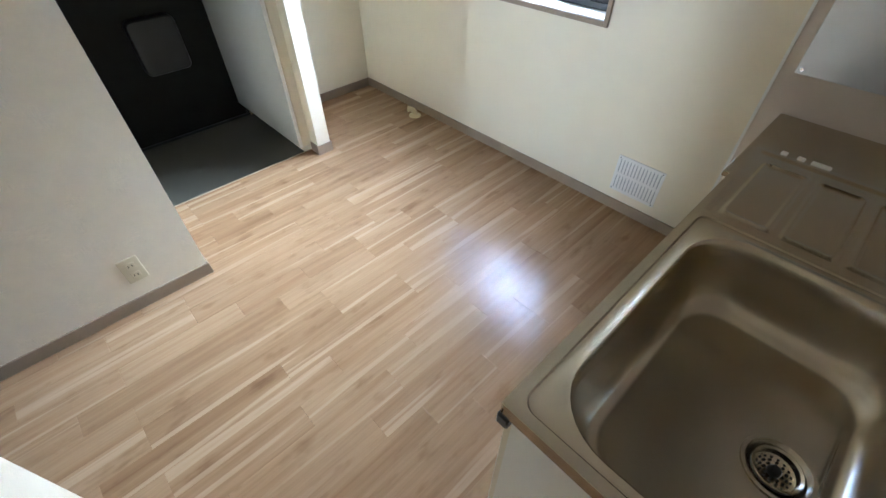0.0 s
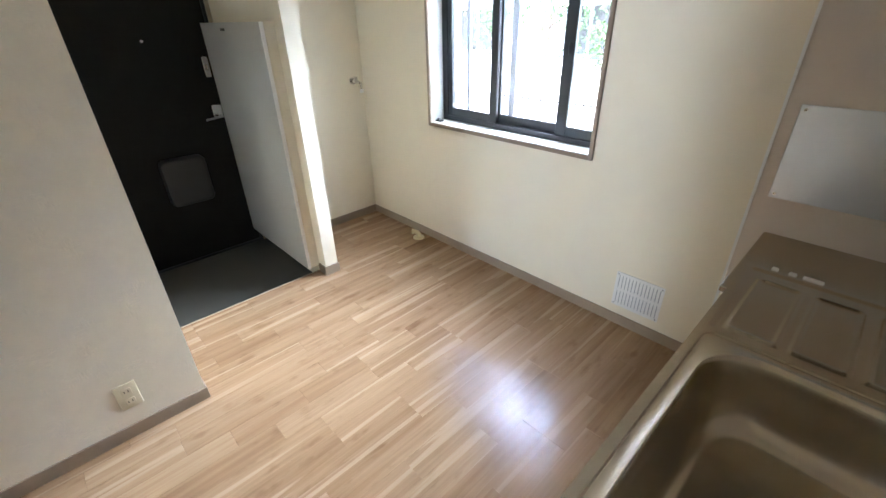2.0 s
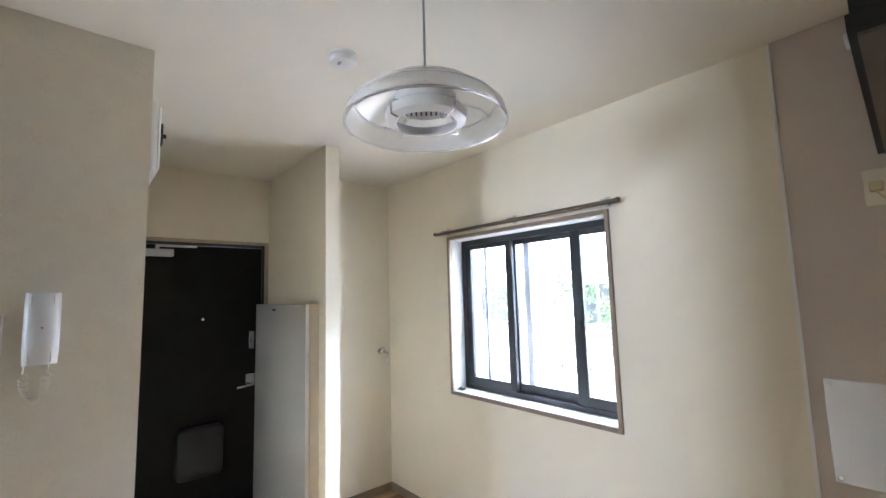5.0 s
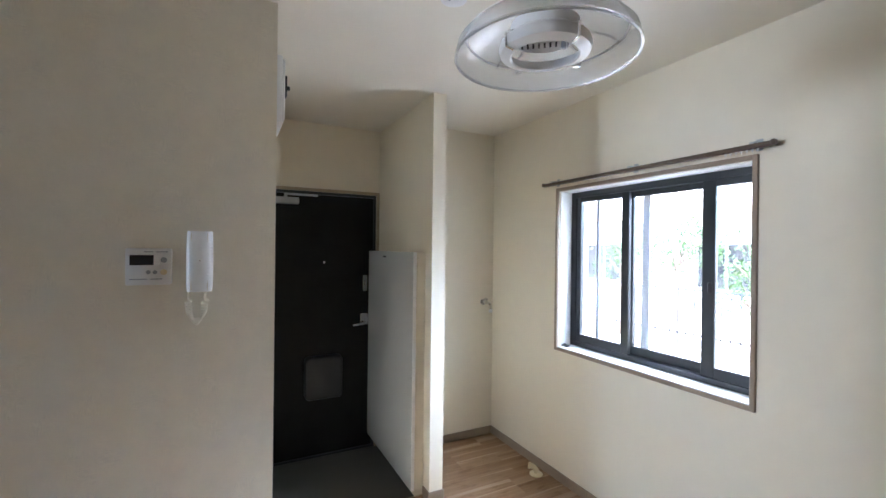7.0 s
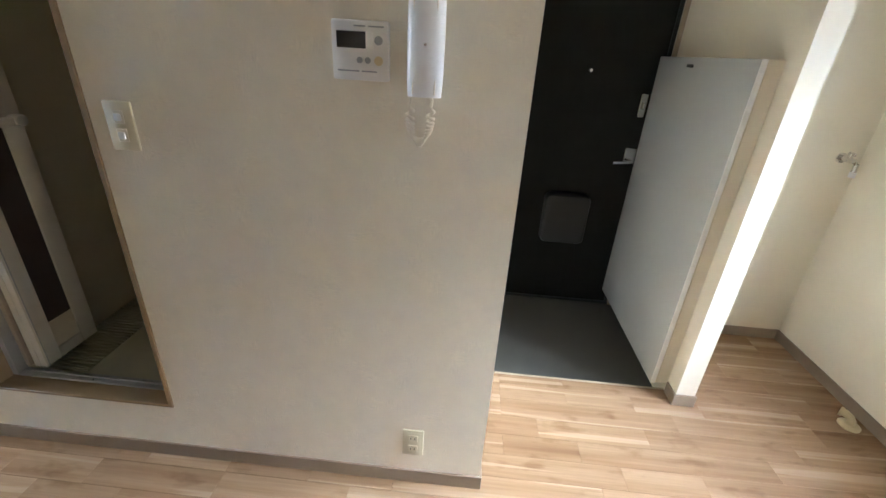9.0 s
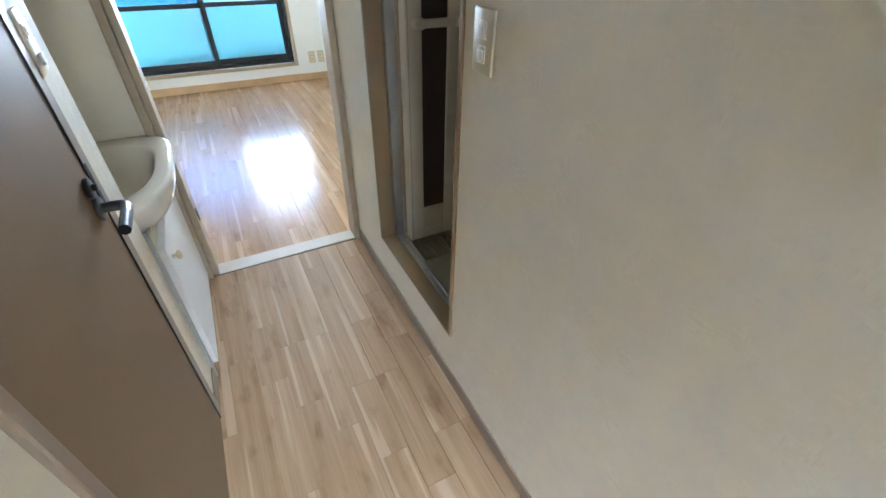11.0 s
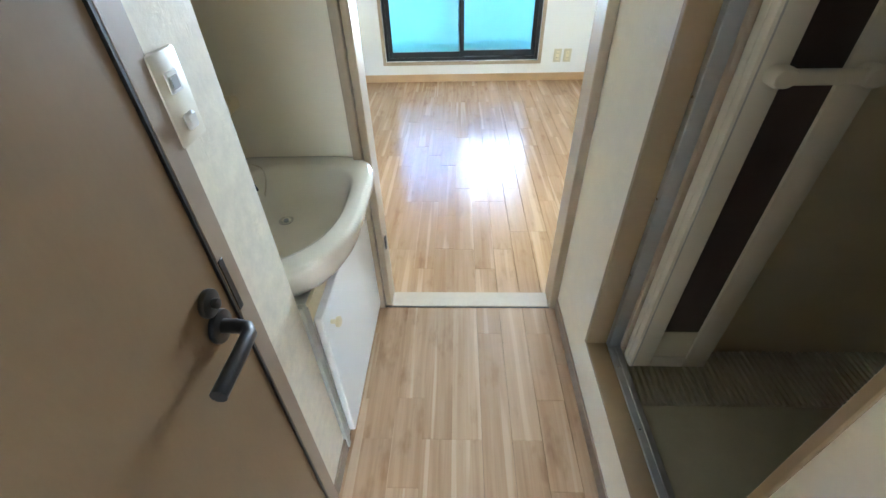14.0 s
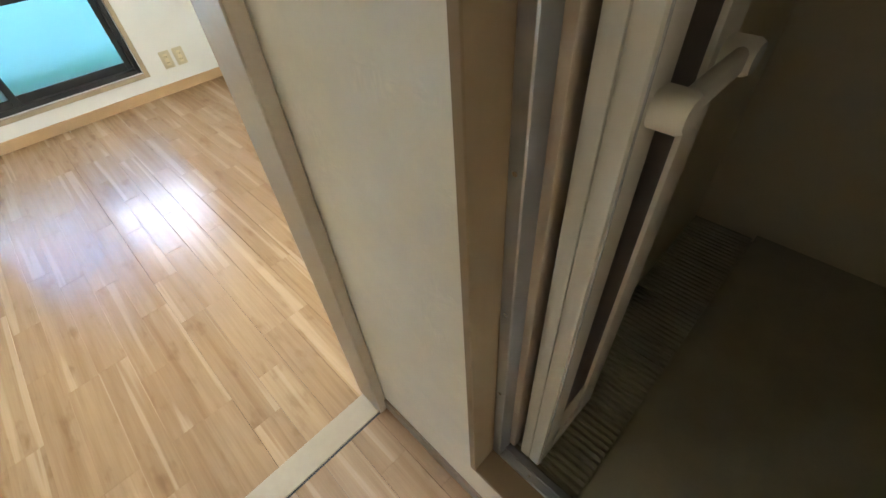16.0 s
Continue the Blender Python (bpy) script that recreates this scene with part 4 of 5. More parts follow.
# ---- toilet door ----
def toilet_door():
    d = thing("door_2", (TX, (ty0 + ty1) / 2, 0), "closed brown laminate toilet door with black lever", "door", kind="structure")
    part("door_frame", boxes((TX - 0.012, TX + 0.09, ty1 - 0.028, ty1 + 0.001, 0, tz1 + 0.03), (TX - 0.006, TX + 0.09, ty0 - 0.034, ty0 + 0.012, 0, tz1 + 0.03), (TX - 0.012, TX + 0.09, ty0 + 0.012, ty1 - 0.028, tz1, tz1 + 0.03), bevel=0.003), TRIM, d, "taupe wooden frame")
    leaf = part("leaf", boxes((TX - 0.004, TX + 0.03, ty0 + 0.018, ty1 - 0.031, 0.008, tz1 - 0.003), bevel=0.002), BROWN, d)
    f = TX - 0.004
    part("edge_bead", boxes((TX - 0.007, TX - 0.001, ty0 + 0.0125, ty0 + 0.0175, 0.008, tz1 - 0.003)), BLKPL, d, "black gasket line", smooth=False)
    part("lock_rose", cyl((f, -0.736, 0.936), (-1, 0, 0), 0.022, 0.010, 24, bevel=0.003), BLKPL, leaf)
    part("lock_knob", cyl((f - 0.010, -0.736, 0.936), (-1, 0, 0), 0.008, 0.010, 16, bevel=0.002), BLKPL, leaf)
    part("handle_rose", cyl((f, -0.735, 0.888), (-1, 0, 0), 0.027, 0.010, 28, bevel=0.003), BLKPL, leaf)
    part("lever", tube([(f, -0.735, 0.888), (f - 0.03, -0.735, 0.888), (f - 0.046, -0.732, 0.888), (f - 0.055, -0.720, 0.888), (f - 0.057, -0.680, 0.890), (f - 0.058, -0.614, 0.892)], 0.0115, 14), BLKPL, leaf, "black lever handle")
    part("latch_plate", boxes((TX - 0.0075, TX - 0.005, ty0 - 0.004, ty0 + 0.009, 0.86, 0.965), bevel=0.001), BLKPL, d)
toilet_door()


# ---- washbasin ----
def washbasin():
    v = thing("vanity_cabinet", (-0.4, -1.3, 0), "white vanity cabinet below the washbasin", "cabinet")
    part("body", boxes((-0.598, -0.132, -1.642, -1.0, 0.0, 0.59), bevel=0.001), WHITEM, v)
    part("filler", boxes((-0.608, -0.590, -0.999, -0.979, 0.0, 0.66), (-0.602, -0.590, -1.018, -1.0005, 0.0, 0.63), bevel=0.002), EDGE, v, "grey edge strip")
    part("rail", boxes((-0.60, -0.59, -1.640, -1.019, 0.568, 0.626), bevel=0.001), YELLP, v)
    dr = part("door", boxes((-0.622, -0.6, -1.604, -1.024, 0.03, 0.576), bevel=0.003), WHITEM, v)
    part("knob", lathe([(0.006, 0.0), (0.006, 0.012), (0.014, 0.016), (0.015, 0.024), (0.010, 0.028), (0.0, 0.029)], (-0.622, -1.072, 0.514), (-1, 0, 0), 24), YELLP, dr, "ivory knob")
    b = thing("washbasin", (-0.4, -1.3, 0.575), "cream ceramic washbasin with a curved front", "washbasin")
    xb, ya, yb = -0.133, -1.0, -1.642
    n = 56
    def outline(e, z, drop=0.0):
        """Back corners square, curved front; e is the inset."""
        pts = []
        c = Vector((-0.40, -1.325))
        for k in range(n):
            a = 2 * math.pi * k / n
            d = Vector((math.cos(a), math.sin(a)))
            p = 5.0 if d.x > 0 else 2.9
            hx = (xb - c.x) if d.x > 0 else 0.294
            hy = (ya - c.y) if d.y > 0 else (c.y - yb)
            if d.x < 0:
                p = 2.7 if d.y > 0 else 5.5
            r = (abs(d.x / (hx - e)) ** p + abs(d.y / (hy - e)) ** p) ** (-1 / p)
            pts.append(Vector((c.x + d.x * r, c.y + d.y * r, z)))
        return pts
    def bowl(s, z, rnd=2.4):
        pts = []
        c = Vector((-0.415, -1.352))
        for k in range(n):
            a = 2 * math.pi * k / n
            d = Vector((math.cos(a), math.sin(a)))
            hx = 0.155 if d.x > 0 else 0.225
            hy = 0.285 if d.y > 0 else 0.222
            p = 2.7 if d.x > 0 else (2.4 if d.y > 0 else 3.4)
            r = (abs(d.x / hx) ** p + abs(d.y / hy) ** p) ** (-1 / p) * s
            pts.append(Vector((c.x + d.x * r, c.y + d.y * r, z)))
        return pts
    rows = [outline(0.06, 0.591), outline(0.035, 0.616), outline(0.014, 0.646), outline(0.004, 0.676), outline(0.0, 0.701), outline(0.002, 0.713), outline(0.008, 0.720), outline(0.016, 0.722)]
    rows += [bowl(1.03, 0.720), bowl(1.0, 0.716), bowl(0.97, 0.706), bowl(0.93, 0.684), bowl(0.87, 0.654), bowl(0.78, 0.626), bowl(0.62, 0.606), bowl(0.42, 0.596), bowl(0.2, 0.593), bowl(0.03, 0.592)]
    part("bowl", loops(rows, close_first=True, close_last=True), CERAM, b)
    part("drain", lathe([(0.024, 0.0), (0.0235, 0.003), (0.017, 0.003), (0.015, 0.001), (0.0, 0.001)], (-0.405, -1.43, 0.594), seg=32), CHROME, b, "chrome drain ring")
    part("drain_plug_seat", cyl((-0.405, -1.43, 0.596), (0, 0, 1), 0.008, 0.002, 16), GREYP, b)
    ov = (-0.236, -1.585, 0.7215)
    part("plug", lathe([(0.0, 0.012), (0.014, 0.012), (0.017, 0.009), (0.017, 0.0)], ov, seg=28), BLKPL, b, "black rubber plug")
    part("plug_ring", lathe([(0.020, 0.0), (0.020, 0.003), (0.017, 0.003)], ov, seg=28), CHROME, b)
    ch = [(-0.238, -1.583, 0.733)]
    for i in range(10):
        u = i / 9
        ch.append((-0.25 - 0.10 * u - 0.02 * math.sin(3 * u), -1.547 + 0.10 * u - 0.05 * math.sin(math.pi * u), 0.732 - 0.055 * u ** 2))
    part("chain", tube(ch, 0.0022, 6), CHROME, b)
    part("chain_peg", tube([(-0.315, -1.462, 0.716), (-0.34, -1.435, 0.706)], 0.006, 8), BLKPL, b)
    t = thing("basin_tap", (-0.2, -1.355, 0.721), "chrome single basin tap", "tap")
    part("base", lathe([(0.0, 0), (0.026, 0), (0.026, 0.006), (0.02, 0.01), (0.018, 0.04), (0.0, 0.04)], (-0.215, -1.385, 0.720), seg=28), CHROME, t)
    part("spout", tube([(-0.215, -1.385, 0.751), (-0.24, -1.390, 0.764), (-0.28, -1.395, 0.764), (-0.315, -1.400, 0.74), (-0.325, -1.402, 0.741)], 0.011, 14), CHROME, t)
    part("handle", lathe([(0.0, 0.045), (0.014, 0.045), (0.018, 0.038), (0.021, 0.012), (0.014, 0.006), (0.014, 0.0)], (-0.215, -1.460, 0.734), seg=10), CHROME, t, "fluted chrome tap knob")
    part("stem", cyl((-0.215, -1.460, 0.719), (0, 0, 1), 0.012, 0.02, 16), CHROME, t)
    part("bar", boxes((-0.232, -0.20, -1.475, -1.325, 0.720, 0.738), bevel=0.005, seg=2), CHROME, t)
    m = thing("mirror_cabinet", (-0.16, -1.3, 0.905), "yellowed plastic mirror cabinet with shelf above the basin", "mirror cabinet")
    part("back", boxes((-0.160, -0.132, -1.60, -0.985, 0.72, 1.70), bevel=0.004), YELLP, m)
    part("shelf", boxes((-0.300, -0.160, -1.585, -0.985, 0.912, 0.950), bevel=0.009, seg=3), YELLP, m)
    part("body", boxes((-0.235, -0.160, -1.572, -0.985, 0.950, 1.235), bevel=0.003), YELLP, m)
    dr = part("door", boxes((-0.246, -0.236, -1.548, -1.40, 0.972, 1.215), bevel=0.004, seg=2), YELLP, m)
    part("grip", boxes((-0.2475, -0.245, -1.455, -1.443, 1.06, 1.115), bevel=0.001), TRIM, dr, "brown recessed grip")
    for z in (0.957, 0.977, 1.208, 1.224):
        part("gap_line", boxes((-0.2475, -0.2345, -1.545, -1.405, z, z + 0.0035)), BLKPL, m, smooth=False)
    part("upper_shelf", boxes((-0.300, -0.160, -1.585, -0.985, 1.235, 1.275), bevel=0.009, seg=3), YELLP, m)
    part("mirror", boxes((-0.172, -0.161, -1.54, -1.0, 1.30, 1.66), bevel=0.002), CHROME, m, "mirror glass")
    for i, w in enumerate((0.05, 0.035, 0.042)):
        part("printed_mark", boxes((-0.2362, -0.2348, -1.39 + 0.012 * i, -1.383 + 0.012 * i, 1.0, 1.0 + w)), GREYP, m, smooth=False)
washbasin()


# ---- room doorway ----
def room_doorway():
    d = thing("door_frame", (-1.0, RY, 0), "pale wooden sliding door frame to the bright room", "door frame", kind="structure")
    part("jamb", boxes((-0.640, jx1, RY - 0.10, RY + 0.012, 0, 1.92), (-0.668, -0.642, RY - 0.10, RY - 0.004, 0, 1.92), bevel=0.003), CASING, d)
    part("groove", boxes((-0.6425, -0.6395, RY - 0.06, RY - 0.02, 0.004, 1.92)), BLKPL, d, "dark sliding groove", smooth=False)
    part("jamb", boxes((-1.39, -1.358, RY - 0.10, RY + 0.010, 0, 1.92), bevel=0.003), CASING, d)
    part("head", boxes((-1.358, -0.668, RY - 0.10, RY + 0.010, 1.89, 1.92), bevel=0.003), CASING, d)
    part("sill", boxes((-1.358, -0.668, RY - 0.088, RY, -0.008, 0.004), bevel=0.002), CASING, d, "pale wood threshold strip")
    part("sill_gap", boxes((-1.39, -0.64, RY + 0.0005, RY + 0.006, -0.008, 0.0015)), BLKPL, d, "dark gap at the threshold", smooth=False)
    part("latch", boxes((-0.674, -0.668, RY - 0.05, RY - 0.03, 0.30, 0.36), bevel=0.002), BLKPL, d)
room_doorway()


# ---- room window ----
def balcony_window():
    w = thing("window_2", ((bx0 + bx1) / 2, FY, bwz0), "black aluminium sliding balcony window with frosted lower panes", "window", kind="structure")
    c = 0.03
    part("window_casing", boxes((bx0 - c, bx0, FY - 0.01, FY + 0.014, bwz0 - c, bwz1 + c), (bx1, bx1 + c, FY - 0.01, FY + 0.014, bwz0 - c, bwz1 + c), (bx0, bx1, FY - 0.01, FY + 0.014, bwz0 - c, bwz0), (bx0, bx1, FY - 0.01, FY + 0.014, bwz1, bwz1 + c), bevel=0.002), CASING, w)
    y = FY - 0.03
    part("window_frame", boxes((bx0, bx0 + 0.03, y - 0.09, y, bwz0, bwz1), (bx1 - 0.03, bx1, y - 0.09, y, bwz0, bwz1), (bx0 + 0.03, bx1 - 0.03, y - 0.09, y, bwz0, bwz0 + 0.03), (bx0 + 0.03, bx1 - 0.03, y - 0.09, y, bwz1 - 0.03, bwz1), bevel=0.002), BLACK, w)
    xm = -0.985
    for a, b, yy, low in ((xm - 0.03, bx1 - 0.025, y - 0.035, True), (bx0 + 0.025, xm + 0.025, y - 0.07, True)):
        z0, z1, s, mid = bwz0 + 0.025, bwz1 - 0.025, 0.042, 0.755
        sa = part("sash", boxes((a, a + s, yy, yy + 0.026, z0, z1), (b - s, b, yy, yy + 0.026, z0, z1), (a + s, b - s, yy, yy + 0.026, z0, z0 + 0.055), (a + s, b - s, yy, yy + 0.026, z1 - 0.045, z1), (a + s, b - s, yy, yy + 0.026, mid - 0.02, mid + 0.02), bevel=0.002), BLACK, w)
        g = part("frosted_pane", boxes((a + s - 0.004, b - s + 0.004, yy + 0.011, yy + 0.015, z0 + 0.05, mid - 0.016)), FROST, sa, "teal-tinted frosted lower pane")
        g.visible_shadow = False
        # upper panes stay out of view; one is tinted only to shape the floor reflection
        g = part("pane", boxes((a + s - 0.004, b - s + 0.004, yy + 0.011, yy + 0.015, mid + 0.016, z1 - 0.04)), TINTED if b > xm + 0.1 else CLEAR, sa, "unseen upper pane, tinted to blue its floor reflection" if b > xm + 0.1 else "")
        g.visible_shadow = False
    part("crescent_lock", boxes((xm - 0.02, xm + 0.0, y - 0.009, y + 0.006, 0.95, 1.02), bevel=0.004), BLKPL, w)
    part("pull", boxes((bx0 + 0.035, bx0 + 0.06, y - 0.044, y - 0.034, 0.80, 0.95), bevel=0.003), ALU, w)
balcony_window()


def room_socket(xc, kind_label):
    s = thing("wall_socket", (xc, FY, 0.17), kind_label, "socket", group="sockets by the balcony window")
    part("plate", boxes((xc - 0.036, xc + 0.036, FY, FY + 0.008, 0.17, 0.29), bevel=0.003, seg=2), SWITCHP, s)
    part("insert", boxes((xc - 0.014, xc + 0.014, FY + 0.008, FY + 0.011, 0.19, 0.27), bevel=0.001), YELLP, s)
    for dz in (0.205, 0.245):
        for dx in (-0.006, 0.006):
            part("slot", boxes((xc + dx - 0.0015, xc + dx + 0.0015, FY + 0.0108, FY + 0.0116, dz, dz + 0.01)), BLKPL, s, smooth=False)
room_socket(-1.925, "yellowed cream wall socket low beside the balcony window")
room_socket(-2.02, "yellowed cream aerial socket low beside the balcony window")


# ---- bathroom ----
bxw = -2.66
setting("bath_wall_south", [(bxw, HX - 0.1, -1.30, -1.222, 0.0, 2.2)], BATHP, "beige bathroom wall panel", "wall")
setting("bath_wall_west", [(bxw - 0.08, bxw, -1.30, 0.43, 0.0, 2.2)], BATHP, "beige bathroom wall panel", "wall")
setting("bath_wall_north", [(bxw, HX - 0.1, 0.36, 0.43, 0.0, 2.2)], BATHP, "beige bathroom wall panel", "wall")
setting("bath_wall_east", [(HX - 0.13, HX - 0.1, -0.569, 0.36, 0.0, 2.2), (HX - 0.13, HX - 0.1, -1.222, -0.569, 2.04, 2.2)], BATHP, "beige bathroom wall panel", "wall")
setting("bath_ceiling", [(bxw - 0.08, HX - 0.1, -1.30, 0.43, 2.2, 2.25)], BATHP, "beige bathroom ceiling", "ceiling")
setting("bath_floor", [(bxw, HX - 0.1, -1.014, 0.36, 0.10, 0.220), (bxw, HX - 0.1, -1.222, -1.014, 0.10, 0.185)], BATHF, "grey-green moulded bathroom floor", "floor")


def bath_doorway():
    d = thing("door_3", (HX, (by0 + by1) / 2, bz0), "folded white bathroom folding door with smoked panels", "door", kind="structure")
    x0 = HX - 0.1
    c = 0.016
    part("casing", boxes((x0, HX + 0.006, by0, by0 + c, bz0, bz1), (x0, HX + 0.006, by1 - c, by1, bz0, bz1), (x0, HX + 0.006, by0 + c, by1 - c, bz1 - c, bz1), (x0, HX + 0.006, by0 + c, by1 - c, bz0, bz0 + 0.010), bevel=0.002), LINING, d, "taupe wood lining")
    a, b = HX - 0.098, HX - 0.058
    yl, yr = by0 + c, by1 - c
    part("track_frame", boxes((a, b, yl, yl + 0.022, bz0 + 0.010, bz1 - c), (a, b, yr - 0.022, yr, bz0 + 0.010, bz1 - c), (a, b, yl + 0.022, yr - 0.022, bz1 - c - 0.03, bz1 - c), (a, b, yl + 0.022, yr - 0.022, bz0 + 0.004, bz0 + 0.016), bevel=0.002), ALU, d, "grey aluminium track frame")
    part("track_lip", boxes((a + 0.014, a + 0.02, yl + 0.022, yr - 0.022, bz0 + 0.016, bz0 + 0.022)), ALU, d)
    for z in (0.56, 0.81, 1.057, 1.31):
        part("rivet", cyl((b, yl + 0.011, z), (1, 0, 0), 0.0035, 0.002, 10), CHROME, d)
    for y in (yl + 0.1, yl + 0.3, yl + 0.5):
        part("rivet", cyl((b - 0.01, y, bz0 + 0.016), (0, 0, 1), 0.003, 0.0015, 10), CHROME, d)
    z0, z1 = bz0 + 0.024, bz1 - 0.06

    def leaf(p, q, s_out, s_in, name, panel_label, plastic, plastic_label):
        """A leaf from plan point p to q, with stiles, rails and a smoked panel."""
        p, q = Vector((*p, 0)), Vector((*q, 0))
        L = (q - p).length
        e = (q - p).normalized()
        m = Matrix.Translation(p) @ Matrix(((e.x, -e.y, 0, 0), (e.y, e.x, 0, 0), (0, 0, 1, 0), (0, 0, 0, 1)))
        t = 0.013
        bm = boxes((0, s_out, -t, t, z0, z1), (L - s_in, L, -t, t, z0, z1), (s_out, L - s_in, -t, t, z0, z0 + 0.045), (s_out, L - s_in, -t, t, z1 - 0.05, z1), bevel=0.004, seg=2)
        bmesh.ops.transform(bm, matrix=m, verts=bm.verts[:])
        lf = part(name, bm, plastic, d, plastic_label)
        bm = boxes((s_out - 0.003, L - s_in + 0.003, -0.005, 0.005, z0 + 0.155, z1 - 0.045))
        bmesh.ops.transform(bm, matrix=m, verts=bm.verts[:])
        part("panel", bm, SMOKE, lf, panel_label)
        bm = boxes((s_out - 0.003, L - s_in + 0.003, -0.007, 0.007, z0 + 0.04, z0 + 0.155), bevel=0.001)
        bmesh.ops.transform(bm, matrix=m, verts=bm.verts[:])
        part("kick_plate", bm, CREAMP, lf, "cream plate below the smoked panel")
        return lf, m, L
    leaf((HX - 0.094, -1.196), (-1.735, -1.184), 0.050, 0.06, "leaf", "brown smoked panel", STILE, "beige plastic folding leaf")
    lf, m, L = leaf((HX - 0.096, -1.131), (-1.711, -1.129), 0.062, 0.066, "leaf", "brown smoked panel", BATHD, "white plastic folding leaf")
    part("end_post", boxes((HX - 0.118, HX - 0.0965, -1.168, -1.1445, z0, z1), bevel=0.003, seg=2), BATHD, lf, "white plastic closing post")
    hb = loops([[m @ Vector((0.022 + p.x, -0.013 - h, p.y)) for p in rrect(0.022, 1.128, 0.022 - i, 0.018 - i, 0.016, 0)] for h, i in ((0, 0), (0.026, 0), (0.032, 0.003))], close_last=True)
    part("handle_mount", hb, BATHD, lf)
    hb = loops([[m @ Vector((L - 0.04 + p.x, -0.013 - h, p.y)) for p in rrect(0.012, 1.128, 0.022 - i, 0.018 - i, 0.016, 0)] for h, i in ((0, 0), (0.026, 0), (0.032, 0.003))], close_last=True)
    part("handle_mount", hb, BATHD, lf)
    bm = boxes((0.03, L - 0.035, -0.040, -0.024, 1.114, 1.142), bevel=0.007, seg=3)
    bmesh.ops.transform(bm, matrix=m, verts=bm.verts[:])
    part("handle_bar", bm, BATHD, lf, "white plastic pull bar")
    bm = boxes((0.008, 0.011, -0.0145, 0.0145, z0, z1))
    bmesh.ops.transform(bm, matrix=m, verts=bm.verts[:])
    part("edge_groove", bm, GREYM, lf)
bath_doorway()


def drain_grate():
    g = thing("drain_grate", (-2.0, -1.085, 0.185), "ribbed grey drain grate along the bathroom wall", "grate")
    x = -1.515
    k = 0
    while x > bxw + 0.03:
        if k % 12 != 11:
            part("slat", boxes((x - 0.011, x, -1.216, -1.020, 0.200, 0.219), bevel=0.002), BATHF, g, smooth=False)
        else:
            part("cross_bar", boxes((x - 0.004, x, -1.216, -1.020, 0.195, 0.221)), BATHF, g, smooth=False)
        x -= 0.0185
        k += 1
    part("bearer", boxes((bxw + 0.01, -1.51, -1.214, -1.204, 0.185, 0.201), (bxw + 0.01, -1.51, -1.035, -1.025, 0.185, 0.201)), BATHF, g, smooth=False)
drain_grate()


# ---- outside ----
setting("ground", [(-60, 60, -60, 60, -0.9, -0.6)], ASPH, "pale sunlit yard ground", "ground")
setting("balcony_floor", [(-2.9, 1.1, FY - 1.25, FY - 0.16, -0.12, -0.02)], BALC, "green sheeted balcony floor", "balcony")


def parapet():
    p = thing("balcony_parapet", (-1.0, FY - 1.15, -0.02), "teal translucent balcony screen in an aluminium rail", "balcony railing")
    y = FY - 1.15
    part("upstand", boxes((-2.9, 1.1, y - 0.05, y + 0.05, -0.02, 0.10), bevel=0.005), BALC, p, "green sheeted upstand")
    x = -2.9
    while x < 1.0:
        part("panel", boxes((x + 0.01, x + 0.98, y - 0.004, y + 0.004, 0.10, 1.06), bevel=0.002), TEAL, p)
        part("post", boxes((x - 0.02, x + 0.02, y - 0.02, y + 0.02, 0.10, 1.08), bevel=0.003), ALU, p)
        x += 1.0
    part("top_rail", boxes((-2.92, 1.12, y - 0.03, y + 0.03, 1.05, 1.09), bevel=0.004), ALU, p)
parapet()


def house(cx, y, w, h, face):
    hs = thing("house", (cx, y, -0.6), "pale rendered neighbouring house with dark windows", "house")
    d = 6.0 * face
    y0, y1 = sorted((y, y + d))
    part("wall", boxes((cx - w / 2, cx + w / 2, y0, y1, -0.6, h)), HOUSEW, hs, smooth=False)
    rows = [[(cx - w / 2 - 0.4, y0 - 0.4, h), (cx + w / 2 + 0.4, y0 - 0.4, h), (cx + w / 2 + 0.4, y1 + 0.4, h), (cx - w / 2 - 0.4, y1 + 0.4, h)],
            [(cx - w / 2 + 1.5, (y0 + y1) / 2 - 0.05, h + 1.6), (cx + w / 2 - 1.5, (y0 + y1) / 2 - 0.05, h + 1.6), (cx + w / 2 - 1.5, (y0 + y1) / 2 + 0.05, h + 1.6), (cx - w / 2 + 1.5, (y0 + y1) / 2 + 0.05, h + 1.6)]]
    part("roof", loops(rows, True, True), ROOF, hs, smooth=False)
    for z in (0.5, 3.1):
        for i in range(3):
            x = cx - w / 2 + w * (i + 0.5) / 3
            f = y - 0.03 * face
            a, b = sorted((f, y + 0.02 * face))
            wn_ = part("window", boxes((x - 0.75, x - 0.69, a, b, z, z + 1.2), (x + 0.69, x + 0.75, a, b, z, z + 1.2), (x - 0.69, x + 0.69, a, b, z, z + 0.06), (x - 0.69, x + 0.69, a, b, z + 1.14, z + 1.2), (x - 0.03, x + 0.03, a, b, z + 0.06, z + 1.14)), ALU, hs, smooth=False)
            part("pane", boxes((x - 0.69, x + 0.69, y - 0.01 * face, y + 0.01 * face, z + 0.06, z + 1.14)), SCREEN, wn_, smooth=False)
    a, b = sorted((y, y - 0.5 * face))
    part("eave", boxes((cx - w / 2, cx + w / 2, a, b, 2.35, 2.45)), CASING, hs, smooth=False)
house(-5.6, 11.0, 11.0, 5.4, 1)
house(-15.5, 13.0, 7.0, 5.0, 1)


